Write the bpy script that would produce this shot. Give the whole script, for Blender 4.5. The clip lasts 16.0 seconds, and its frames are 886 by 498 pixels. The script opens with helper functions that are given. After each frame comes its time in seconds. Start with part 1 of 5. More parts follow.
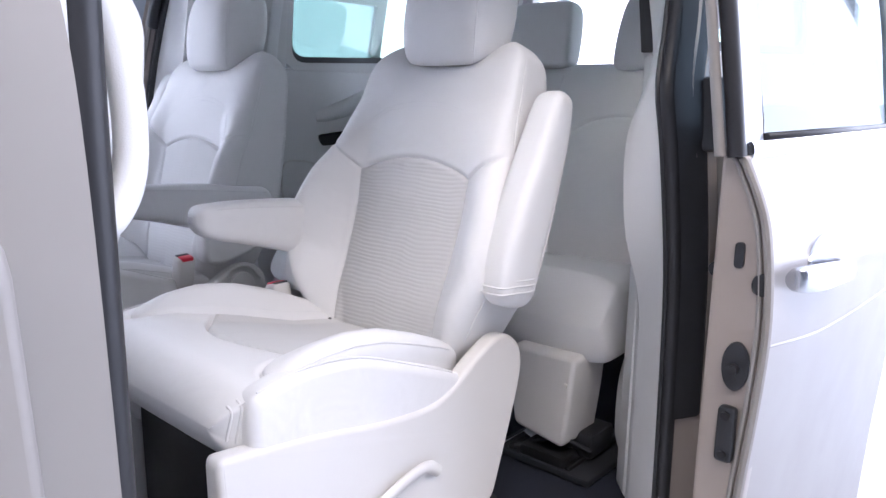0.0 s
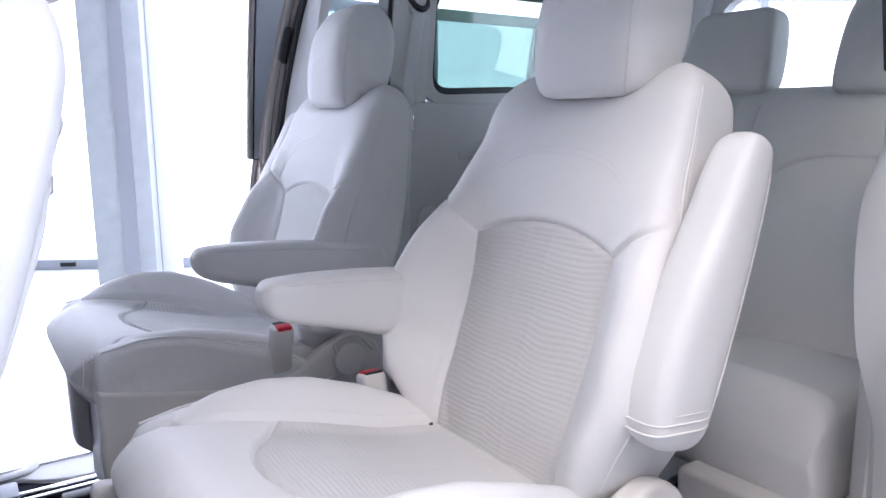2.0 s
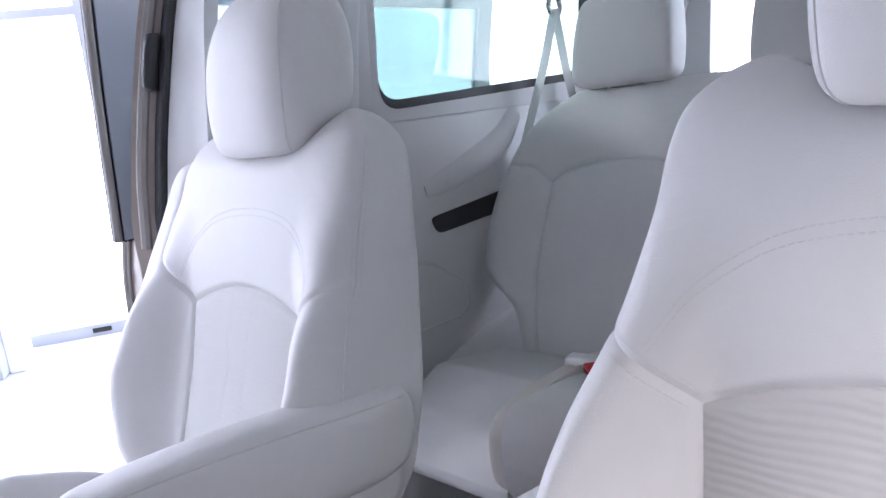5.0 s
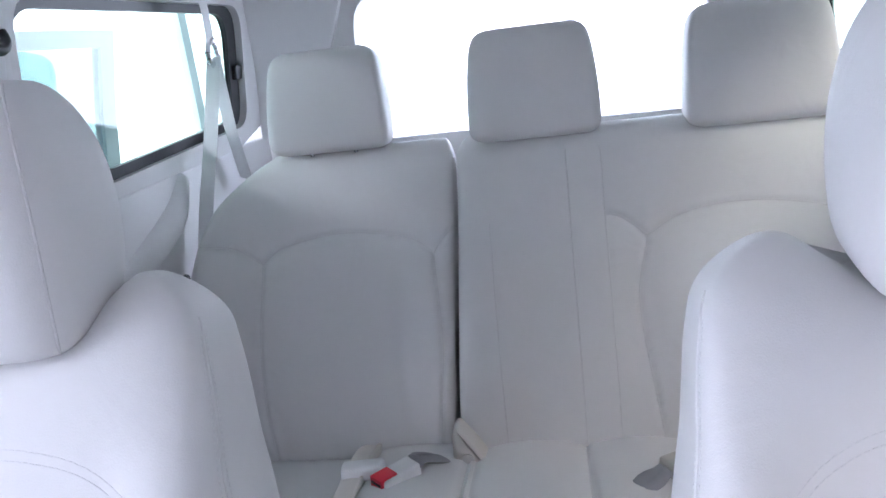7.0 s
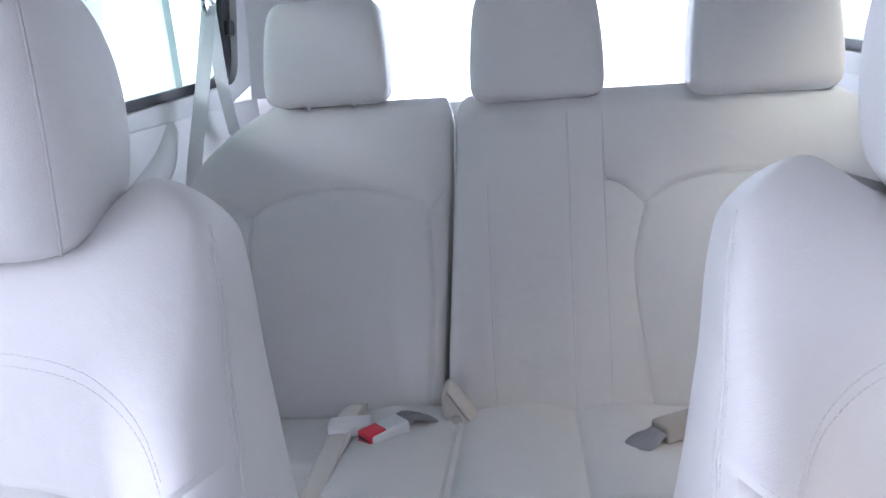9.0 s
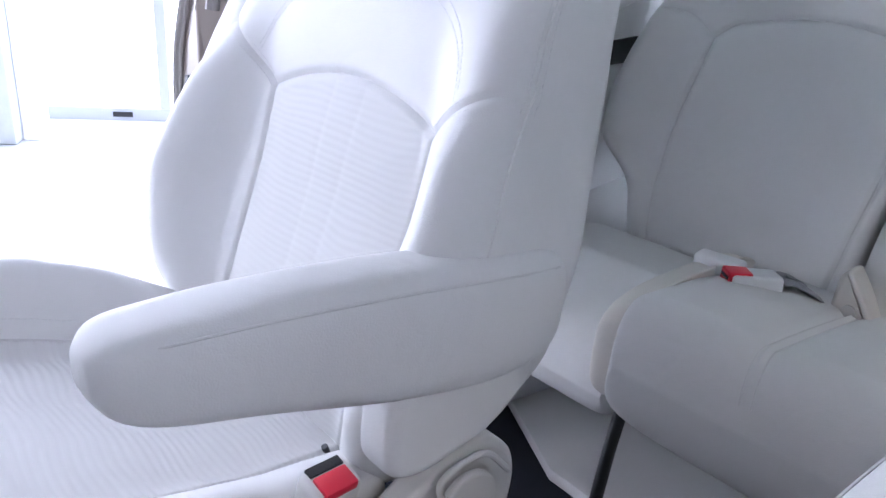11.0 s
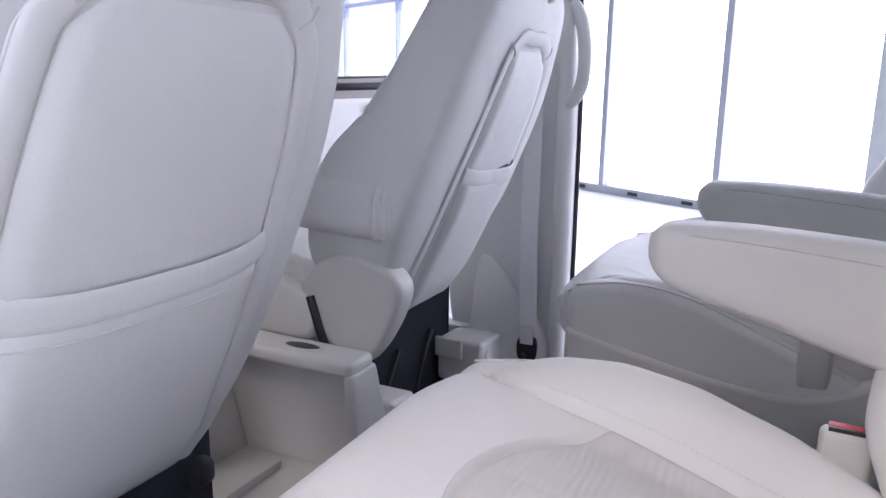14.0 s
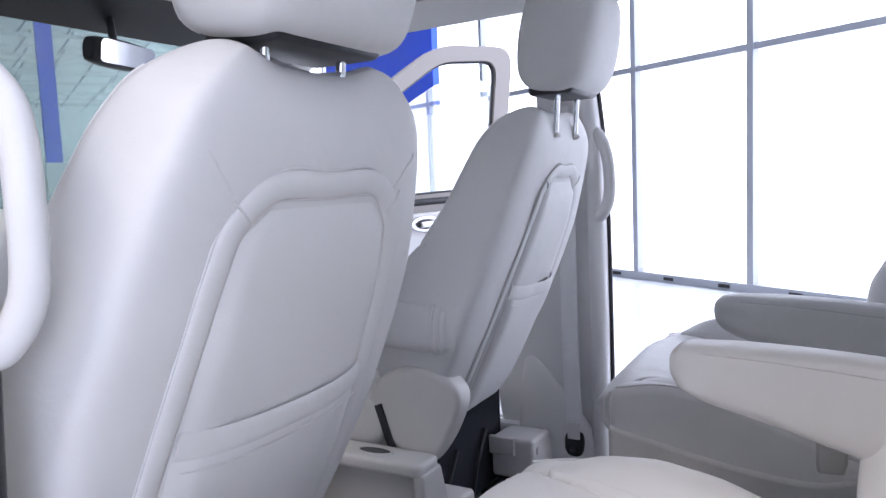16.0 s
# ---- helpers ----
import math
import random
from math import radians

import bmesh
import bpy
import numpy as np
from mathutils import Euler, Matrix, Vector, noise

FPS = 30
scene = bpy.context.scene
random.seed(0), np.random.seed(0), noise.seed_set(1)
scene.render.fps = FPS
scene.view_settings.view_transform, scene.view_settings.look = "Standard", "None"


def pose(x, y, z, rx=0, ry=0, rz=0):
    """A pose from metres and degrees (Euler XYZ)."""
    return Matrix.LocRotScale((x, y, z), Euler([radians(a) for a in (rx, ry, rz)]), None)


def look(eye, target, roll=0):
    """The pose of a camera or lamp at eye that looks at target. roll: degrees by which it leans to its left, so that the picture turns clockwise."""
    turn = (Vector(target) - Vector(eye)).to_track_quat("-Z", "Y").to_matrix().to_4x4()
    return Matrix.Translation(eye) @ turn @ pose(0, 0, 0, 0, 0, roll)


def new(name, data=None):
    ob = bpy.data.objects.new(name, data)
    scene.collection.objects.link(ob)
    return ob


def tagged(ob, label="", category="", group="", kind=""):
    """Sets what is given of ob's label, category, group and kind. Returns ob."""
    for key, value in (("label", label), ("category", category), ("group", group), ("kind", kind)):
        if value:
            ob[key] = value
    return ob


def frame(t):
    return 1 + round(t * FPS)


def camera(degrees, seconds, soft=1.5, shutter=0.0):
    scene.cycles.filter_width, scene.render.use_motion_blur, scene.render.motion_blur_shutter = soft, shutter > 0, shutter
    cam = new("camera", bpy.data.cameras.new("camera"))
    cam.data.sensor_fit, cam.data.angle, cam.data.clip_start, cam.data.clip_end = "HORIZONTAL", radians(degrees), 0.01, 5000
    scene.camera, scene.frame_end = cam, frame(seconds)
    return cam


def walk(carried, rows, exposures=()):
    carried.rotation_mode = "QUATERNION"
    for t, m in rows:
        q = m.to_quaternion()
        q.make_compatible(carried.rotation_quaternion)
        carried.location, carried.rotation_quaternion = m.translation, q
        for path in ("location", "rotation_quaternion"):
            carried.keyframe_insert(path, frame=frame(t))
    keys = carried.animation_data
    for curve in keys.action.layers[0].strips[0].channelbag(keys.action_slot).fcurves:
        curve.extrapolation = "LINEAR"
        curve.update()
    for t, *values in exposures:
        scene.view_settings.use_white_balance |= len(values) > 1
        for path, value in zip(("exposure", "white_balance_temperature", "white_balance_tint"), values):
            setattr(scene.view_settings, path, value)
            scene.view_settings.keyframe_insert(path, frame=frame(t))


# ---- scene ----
cam = camera(62.5, 16.0)
PATH = [
    (0, (-1.569, 1.067, 0.956), (-0.268, -0.396, 0.548), 0.8),
    (0.5, (-1.61, 1.02, 0.989), (-0.228, -0.377, 0.615), 0.3),
    (1, (-1.574, 0.951, 1.01), (-0.116, -0.372, 0.661), -0.3),
    (1.5, (-1.462, 0.834, 1.004), (0.079, -0.396, 0.668), -0.4),
    (2, (-1.337, 0.701, 0.988), (0.295, -0.402, 0.643), -0.3),
    (2.5, (-1.279, 0.522, 0.972), (0.43, -0.456, 0.621), -0.1),
    (3, (-1.197, 0.413, 0.967), (0.553, -0.486, 0.611), 0.2),
    (5.5, (-0.375, 0.467, 1.104), (0.759, -1.131, 0.701), -8.6),
    (6, (-0.235, 0.448, 1.16), (0.534, -1.342, 0.708), -8.4),
    (6.5, (-0.155, 0.446, 1.246), (0.339, -1.427, 0.745), -7.8),
    (7, (-0.088, 0.428, 1.283), (0.226, -1.468, 0.727), -7.1),
    (7.5, (-0.047, 0.43, 1.294), (0.172, -1.472, 0.717), -5.9),
    (8, (-0.027, 0.421, 1.294), (0.162, -1.488, 0.729), -4.7),
    (10.5, (-0.089, 0.465, 0.985), (0.722, -1.224, 0.285), 2.8),
    (11, (-0.212, 0.395, 0.958), (1.141, -0.88, 0.219), 4.5),
    (11.5, (-0.315, 0.363, 0.937), (1.354, -0.5, 0.218), 4.6),
    (12, (-0.485, 0.352, 0.948), (1.355, -0.053, 0.277), 2.8),
    (12.5, (-0.646, 0.341, 0.946), (1.257, 0.275, 0.334), 1.9),
    (13, (-0.781, 0.306, 0.937), (1.121, 0.591, 0.388), 1.9),
    (13.5, (-0.877, 0.204, 0.903), (0.957, 0.828, 0.406), 1.8),
    (14, (-0.979, 0.149, 0.865), (0.776, 1.003, 0.425), 0.8),
    (14.5, (-1.046, 0.115, 0.864), (0.654, 1.104, 0.498), -0.4),
    (15, (-1.098, 0.091, 0.901), (0.584, 1.135, 0.614), -1.3),
    (15.5, (-1.124, 0.079, 0.947), (0.574, 1.11, 0.72), -1.9),
    (16, (-1.176, 0.085, 0.959), (0.569, 1.042, 0.763), -2.4),
]
EXPOSURE = [(0, 2.10, 6000, 16), (1.5, 2.15, 6000, 16), (3.0, 1.80, 6100, 16), (5.5, 2.62, 6180, 18), (7.5, 2.73, 6030, 17), (8.2, 2.73, 6030, 17), (10.5, 2.78, 6130, 18), (11.5, 2.61, 5880, 14),
            (12.5, 2.08, 6050, 17), (13.0, 1.75, 6350, 20), (14.5, 1.88, 6200, 17), (16.0, 1.72, 6180, 15)]
walk(cam, [(t, look(e, a, r)) for t, e, a, r in PATH], EXPOSURE)

# ---- world and light ----
world = bpy.data.worlds.new("overcast")
scene.world = world
world.use_nodes = True
bg = world.node_tree.nodes["Background"]
bg.inputs[0].default_value = (0.90, 0.94, 1.08, 1)
bg.inputs[1].default_value = 1.22
# added lamp, unseen: warm light from above onto the driver's side chair
lamp = new("added_key_lamp", bpy.data.lights.new("added_key_lamp", "AREA"))
lamp.data.shape, lamp.data.size, lamp.data.size_y = "RECTANGLE", 6.0, 1.6
lamp.data.energy, lamp.data.color = 34, (1.0, 0.90, 0.79)
lamp.data.spread = radians(110)
lamp.matrix_world = look((-3.2, 2.1, 4.7), (-0.6, 0.2, 0.7))
# bright overcast daylight through the tall glazed wall
sun = new("overcast_sun", bpy.data.lights.new("overcast_sun", "SUN"))
sun.data.energy, sun.data.angle, sun.data.color = 3.6, radians(38), (0.94, 0.97, 1.0)
sun.matrix_world = look((5.4, 5.8, 4.6), (0, 0, 0.4))


# ---- materials ----
def mat(name, colour, rough=0.5, metal=0.0, vary=0.06, scale=6.0, grain=0.0, grain_scale=400.0, coat=0.0, spec=0.5, sag=0.0):
    """A plain surface with broad mottling, roughness variation and fine grain."""
    m = bpy.data.materials.new(name)
    m.use_nodes = True
    n, l = m.node_tree.nodes, m.node_tree.links
    b = n["Principled BSDF"]
    b.inputs["Roughness"].default_value, b.inputs["Metallic"].default_value = rough, metal
    b.inputs["Coat Weight"].default_value, b.inputs["Specular IOR Level"].default_value = coat, spec
    co = n.new("ShaderNodeTexCoord")
    n1 = n.new("ShaderNodeTexNoise")
    n1.inputs["Scale"].default_value, n1.inputs["Detail"].default_value = scale, 5
    l.new(co.outputs["Object"], n1.inputs["Vector"])
    ramp = n.new("ShaderNodeMapRange")
    ramp.inputs["To Min"].default_value, ramp.inputs["To Max"].default_value = 1 - vary, 1 + vary
    l.new(n1.outputs["Fac"], ramp.inputs["Value"])
    mul = n.new("ShaderNodeVectorMath")
    mul.operation = "SCALE"
    mul.inputs[0].default_value = colour[:3]
    l.new(ramp.outputs["Result"], mul.inputs["Scale"])
    l.new(mul.outputs["Vector"], b.inputs["Base Color"])
    rr = n.new("ShaderNodeMapRange")
    rr.inputs["To Min"].default_value, rr.inputs["To Max"].default_value = max(0, rough - 0.07), min(1, rough + 0.07)
    l.new(n1.outputs["Fac"], rr.inputs["Value"])
    l.new(rr.outputs["Result"], b.inputs["Roughness"])
    if grain:
        n2 = n.new("ShaderNodeTexNoise")
        n2.inputs["Scale"].default_value, n2.inputs["Detail"].default_value = grain_scale, 3
        l.new(co.outputs["Object"], n2.inputs["Vector"])
        bp = n.new("ShaderNodeBump")
        bp.inputs["Strength"].default_value, bp.inputs["Distance"].default_value = grain, 0.002
        l.new(n2.outputs["Fac"], bp.inputs["Height"])
        l.new(bp.outputs["Normal"], b.inputs["Normal"])
        if sag:
            # slack in the cover: shallow dents a hand's width across
            n3 = n.new("ShaderNodeTexNoise")
            n3.inputs["Scale"].default_value, n3.inputs["Detail"].default_value, n3.inputs["Distortion"].default_value = 11.0, 2.5, 0.6
            l.new(co.outputs["Object"], n3.inputs["Vector"])
            b3 = n.new("ShaderNodeBump")
            b3.inputs["Strength"].default_value, b3.inputs["Distance"].default_value = sag, 0.02
            l.new(n3.outputs["Fac"], b3.inputs["Height"])
            l.new(b3.outputs["Normal"], bp.inputs["Normal"])
    return m


def rib_mat(name, colour, freq, swing, depth, along="Z"):
    """Seat fabric embossed with wavy ribs that run across the panel."""
    m = mat(name, colour, 0.75, vary=0.04)
    n, l = m.node_tree.nodes, m.node_tree.links
    b = n["Principled BSDF"]
    co = n.new("ShaderNodeTexCoord")
    wv = n.new("ShaderNodeTexWave")
    wv.bands_direction = along
    wv.inputs["Scale"].default_value, wv.inputs["Distortion"].default_value = freq, swing
    wv.inputs["Detail"].default_value, wv.inputs["Detail Scale"].default_value = 0.0, 0.35
    l.new(co.outputs["Object"], wv.inputs["Vector"])
    bp = n.new("ShaderNodeBump")
    bp.inputs["Strength"].default_value, bp.inputs["Distance"].default_value = depth, 0.003
    l.new(wv.outputs["Fac"], bp.inputs["Height"])
    l.new(bp.outputs["Normal"], b.inputs["Normal"])
    return m


def glass_mat(name, tint, gloss=0.08):
    m = bpy.data.materials.new(name)
    m.use_nodes = True
    n, l = m.node_tree.nodes, m.node_tree.links
    n.remove(n["Principled BSDF"])
    t, g, x, f = n.new("ShaderNodeBsdfTransparent"), n.new("ShaderNodeBsdfGlossy"), n.new("ShaderNodeMixShader"), n.new("ShaderNodeLayerWeight")
    t.inputs[0].default_value = (*tint, 1)
    g.inputs["Roughness"].default_value = 0.02
    f.inputs["Blend"].default_value = 0.18
    k = n.new("ShaderNodeMapRange")
    k.inputs["To Min"].default_value, k.inputs["To Max"].default_value = gloss * 0.4, gloss + 0.35
    l.new(f.outputs["Facing"], k.inputs["Value"]), l.new(k.outputs["Result"], x.inputs[0])
    l.new(t.outputs[0], x.inputs[1]), l.new(g.outputs[0], x.inputs[2])
    l.new(x.outputs[0], n["Material Output"].inputs[0])
    return m


LEATHER = mat("white_leather", (0.70, 0.692, 0.685), 0.55, vary=0.035, grain=0.16, grain_scale=600, sag=0.16)
LEATHER_SIDE = mat("white_vinyl", (0.69, 0.682, 0.675), 0.55, vary=0.035, grain=0.14, grain_scale=450, sag=0.12)
INSERT = rib_mat("ribbed_white_fabric", (0.56, 0.553, 0.545), 36.0, 6.0, 0.20)
INSERT_FAINT = rib_mat("faintly_ribbed_white_fabric", (0.64, 0.633, 0.625), 36.0, 6.0, 0.07)
INSERT_SEAT = rib_mat("ribbed_white_seat_fabric", (0.58, 0.573, 0.565), 36.0, 7.0, 0.22, "Y")
BEIGE = mat("beige_fabric", (0.70, 0.665, 0.62), 0.7, vary=0.05, grain=0.3, grain_scale=500)
PLASTIC = mat("off_white_plastic", (0.64, 0.622, 0.60), 0.42, vary=0.03, grain=0.15, grain_scale=600)
TRIM = mat("grey_white_trim", (0.69, 0.685, 0.68), 0.5, vary=0.03, grain=0.15, grain_scale=500)
HEADLINER = mat("headliner_cloth", (0.74, 0.735, 0.73), 0.9, vary=0.03, grain=0.4, grain_scale=700)
CARPET = mat("navy_carpet", (0.009, 0.012, 0.023), 0.95, vary=0.6, scale=7, grain=1.0, grain_scale=500)
RUBBER = mat("black_rubber", (0.015, 0.015, 0.018), 0.45, vary=0.2, scale=20)
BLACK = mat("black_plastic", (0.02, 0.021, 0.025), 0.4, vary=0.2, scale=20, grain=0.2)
STEEL = mat("dark_steel", (0.03, 0.03, 0.033), 0.4, 0.6, vary=0.2, scale=30)
CHROME = mat("chrome", (0.8, 0.8, 0.82), 0.12, 1.0, vary=0.03)
PAINT = mat("champagne_paint", (0.27, 0.25, 0.236), 0.38, 0.1, vary=0.02, coat=0.2)
JAMB = mat("jamb_paint", (0.34, 0.29, 0.26), 0.35, 0.15, vary=0.04, coat=0.3)
RED = mat("red_plastic", (0.72, 0.03, 0.06), 0.35, vary=0.05)
SEAM = mat("seam_thread", (0.66, 0.65, 0.645), 0.8, vary=0.08, scale=60)
THREAD = mat("seat_thread", (0.67, 0.665, 0.66), 0.7, vary=0.02)
WEB = mat("white_webbing", (0.78, 0.78, 0.79), 0.8, vary=0.04, scale=40, grain=0.5, grain_scale=900)
STRAP = mat("grey_webbing", (0.30, 0.30, 0.32), 0.8, vary=0.06, scale=40, grain=0.5, grain_scale=900)
TAN = mat("tan_buckle", (0.46, 0.43, 0.39), 0.35, 0.2, vary=0.04)
GLASS_GREEN = glass_mat("tinted_glass", (0.60, 0.70, 0.63))
GLASS_DOOR = glass_mat("light_tinted_glass", (0.55, 0.62, 0.65), 0.12)
GLASS = glass_mat("clear_glass", (0.95, 0.98, 0.98))
GLASS_FRONT = glass_mat("reflecting_glass", (0.84, 0.90, 0.92), 0.75)
GLASS_SCREEN = glass_mat("windscreen_glass", (0.62, 0.72, 0.69), 0.2)
GROUND = mat("polished_white_floor", (0.49, 0.51, 0.53), 0.16, vary=0.03, scale=1.5, spec=0.4)
ALU = mat("grey_aluminium", (0.34, 0.36, 0.40), 0.45, 0.2, vary=0.05)
CONCRETE = mat("painted_concrete", (0.42, 0.45, 0.47), 0.7, vary=0.14, scale=9, grain=0.3, grain_scale=60)
# for walls out of view: dark so that little light bounces in
GREYWALL = mat("unseen_wall_dark", (0.14, 0.145, 0.155), 0.7, vary=0.06)
SATIN = mat("satin_chrome", (0.62, 0.63, 0.66), 0.22, 1.0, vary=0.03)
WHITE = mat("white_paint", (0.80, 0.81, 0.82), 0.6, vary=0.03)
BLUE = mat("blue_paint", (0.02, 0.09, 0.72), 0.5, vary=0.06)
MIRROR = mat("mirror_glass", (0.9, 0.9, 0.92), 0.03, 1.0, vary=0.0)


# ---- builders ----
def thing(name, label, category, group="", at=(0, 0, 0), rz=0.0):
    ob = new(name)
    ob.empty_display_size = 0.1
    ob.matrix_basis = pose(*at, 0, 0, rz)
    return tagged(ob, label, category, group)


def part(name, bm, material, parent=None, label="", smooth=True):
    me = bpy.data.meshes.new(name)
    bmesh.ops.recalc_face_normals(bm, faces=bm.faces)
    bm.to_mesh(me)
    bm.free()
    return finish(name, me, material, parent, label, smooth)


def finish(name, me, material, parent, label="", smooth=True):
    me.materials.append(material)
    if smooth:
        me.shade_smooth()
        me.set_sharp_from_angle(angle=radians(40))
        for f in me.polygons:
            f.use_smooth = len(f.vertices) < 7
    ob = new(name, me)
    if material.name.endswith("glass"):
        ob.visible_shadow = False
    if parent is not None:
        ob.parent = parent
    return tagged(ob, label)


def setting(name, bm, material, label, smooth=True):
    return tagged(part(name, bm, material, None, label, smooth), label, "", "", "structure")


def add_box(bm, lo, hi, bevel=0.0, seg=2):
    g = bmesh.ops.create_cube(bm, size=1)["verts"]
    for v in g:
        v.co = Vector([lo[i] + (v.co[i] + 0.5) * (hi[i] - lo[i]) for i in range(3)])
    if bevel:
        ed = list({e for v in g for e in v.link_edges})
        bmesh.ops.bevel(bm, geom=ed, offset=bevel, segments=seg, affect="EDGES", profile=0.5)
    return bm


def box(lo, hi, bevel=0.0, seg=2):
    return add_box(bmesh.new(), lo, hi, bevel, seg)


def add_plate(bm, pts, axis, a, b, bevel=0.0, seg=2):
    """A polygon of the plane across the axis, extruded from a to b along it."""
    def at(p, c):
        return (c, p[0], p[1]) if axis == "x" else (p[0], c, p[1]) if axis == "y" else (p[0], p[1], c)
    v0 = [bm.verts.new(at(p, a)) for p in pts]
    v1 = [bm.verts.new(at(p, b)) for p in pts]
    fs = [bm.faces.new(v0), bm.faces.new(v1[::-1])]
    k = len(pts)
    fs += [bm.faces.new((v0[i], v1[i], v1[(i + 1) % k], v0[(i + 1) % k])) for i in range(k)]
    bmesh.ops.recalc_face_normals(bm, faces=fs)
    if bevel:
        ed = list({e for f in fs[:2] for e in f.edges})
        bmesh.ops.bevel(bm, geom=ed, offset=bevel, segments=seg, affect="EDGES", profile=0.5)
    return bm


def plate(pts, axis, a, b, bevel=0.0, seg=2):
    return add_plate(bmesh.new(), pts, axis, a, b, bevel, seg)


def rounded(pts, r, seg=5):
    """A polygon with its corners rounded by radius r."""
    out, k = [], len(pts)
    for i in range(k):
        p, a, b = Vector(pts[i]), Vector(pts[i - 1]), Vector(pts[(i + 1) % k])
        da, db = min(r, (a - p).length * 0.45), min(r, (b - p).length * 0.45)
        s, e = p + (a - p).normalized() * da, p + (b - p).normalized() * db
        for j in range(seg + 1):
            u = j / seg
            out.append(tuple(s * (1 - u) ** 2 + p * 2 * u * (1 - u) + e * u * u))
    return out


def ring(bm, outer, inner, axis, a, b):
    """A frame between two outlines with equally many corners."""
    def at(p, c):
        return (c, p[0], p[1]) if axis == "x" else (p[0], c, p[1]) if axis == "y" else (p[0], p[1], c)
    k = len(outer)
    L = [[bm.verts.new(at(p, c)) for p in o] for o, c in ((outer, a), (inner, a), (inner, b), (outer, b))]
    for q in range(4):
        A, B = L[q], L[(q + 1) % 4]
        for i in range(k):
            bm.faces.new((A[i], A[(i + 1) % k], B[(i + 1) % k], B[i]))
    return bm


def smooth_line(pts, per=8):
    """A Catmull-Rom line through the points."""
    P = [Vector(p) for p in pts]
    P = [P[0] * 2 - P[1]] + P + [P[-1] * 2 - P[-2]]
    out = []
    for i in range(1, len(P) - 2):
        for j in range(per):
            u = j / per
            a, b, c, d = P[i - 1:i + 3]
            out.append(0.5 * (2 * b + (c - a) * u + (2 * a - 5 * b + 4 * c - d) * u * u + (3 * b - a - 3 * c + d) * u ** 3))
    return out + [P[-2]]


def add_tube(bm, line, r, sides=10, flat=1.0, up=(0, 0, 1)):
    """A tube along a line of points; flat squashes it along up."""
    line = [Vector(p) for p in line]
    rings, s = [], None
    for i, p in enumerate(line):
        d = (line[min(i + 1, len(line) - 1)] - line[max(i - 1, 0)]).normalized()
        if s is None:
            s = d.cross(Vector(up))
            s = s if s.length > 0.05 else d.cross(Vector((0, 1, 0.2)))
        s = (s - d * s.dot(d)).normalized()
        w = s.cross(d)
        rr = r[i] if isinstance(r, (list, tuple)) else r
        rings.append([bm.verts.new(p + (s * math.cos(q) + w * math.sin(q) * flat) * rr) for q in [2 * math.pi * j / sides for j in range(sides)]])
    for a, b in zip(rings, rings[1:]):
        for j in range(sides):
            bm.faces.new((a[j], a[(j + 1) % sides], b[(j + 1) % sides], b[j]))
    bm.faces.new(rings[0][::-1]), bm.faces.new(rings[-1])
    return bm


def tube(line, r, sides=10, flat=1.0, up=(0, 0, 1)):
    return add_tube(bmesh.new(), line, r, sides, flat, up)


def loft(stations, power=3.0, sides=40, axis="y", per=6):
    """A soft body along an axis. Each station: place along the axis, centre u, centre w, half width u, half width w."""
    S = smooth_line([Vector(s[:4]) for s in stations], per), smooth_line([Vector((s[4], 0, 0)) for s in stations], per)
    bm, rings = bmesh.new(), []
    for p, q in zip(*S):
        row = []
        for j in range(sides):
            a = 2 * math.pi * j / sides
            c, s = math.cos(a), math.sin(a)
            u = p.y + max(p[3], 1e-4) * math.copysign(abs(c) ** (2 / power), c)
            w = p.z + max(q.x, 1e-4) * math.copysign(abs(s) ** (2 / power), s)
            row.append(bm.verts.new((u, p.x, w) if axis == "y" else (u, w, p.x) if axis == "z" else (p.x, u, w)))
        rings.append(row)
    for a, b in zip(rings, rings[1:]):
        for j in range(sides):
            bm.faces.new((a[j], a[(j + 1) % sides], b[(j + 1) % sides], b[j]))
    bm.faces.new(rings[0][::-1]), bm.faces.new(rings[-1])
    return bm


def curve_of(table):
    """A smooth function through (place, value) pairs."""
    xs, ys = [p[0] for p in table], [p[1] for p in table]
    fine = np.linspace(xs[0], xs[-1], 400)
    v = np.interp(fine, xs, ys)
    k = np.hanning(41)
    k /= k.sum()
    v = np.convolve(np.pad(v, 20, mode="edge"), k, mode="valid")
    return lambda h: np.interp(h, fine, v)


def seam_distance(x, h, lines):
    """Distance to the nearest seam, and its nearest point."""
    d, nx, nh = np.full(x.shape, 9.0), x.copy(), h.copy()
    for ln in lines:
        for (ax, ah), (bx, bh) in zip(ln, ln[1:]):
            vx, vh = bx - ax, bh - ah
            q = np.clip(((x - ax) * vx + (h - ah) * vh) / max(vx * vx + vh * vh, 1e-9), 0, 1)
            px, ph = ax + q * vx, ah + q * vh
            e = np.hypot(x - px, h - ph)
            m = e < d
            d, nx, nh = np.where(m, e, d), np.where(m, px, nx), np.where(m, ph, nh)
    return d, nx, nh


def mirrored(lines):
    return [ln for ln in lines] + [[(-x, h) for x, h in ln] for ln in lines]


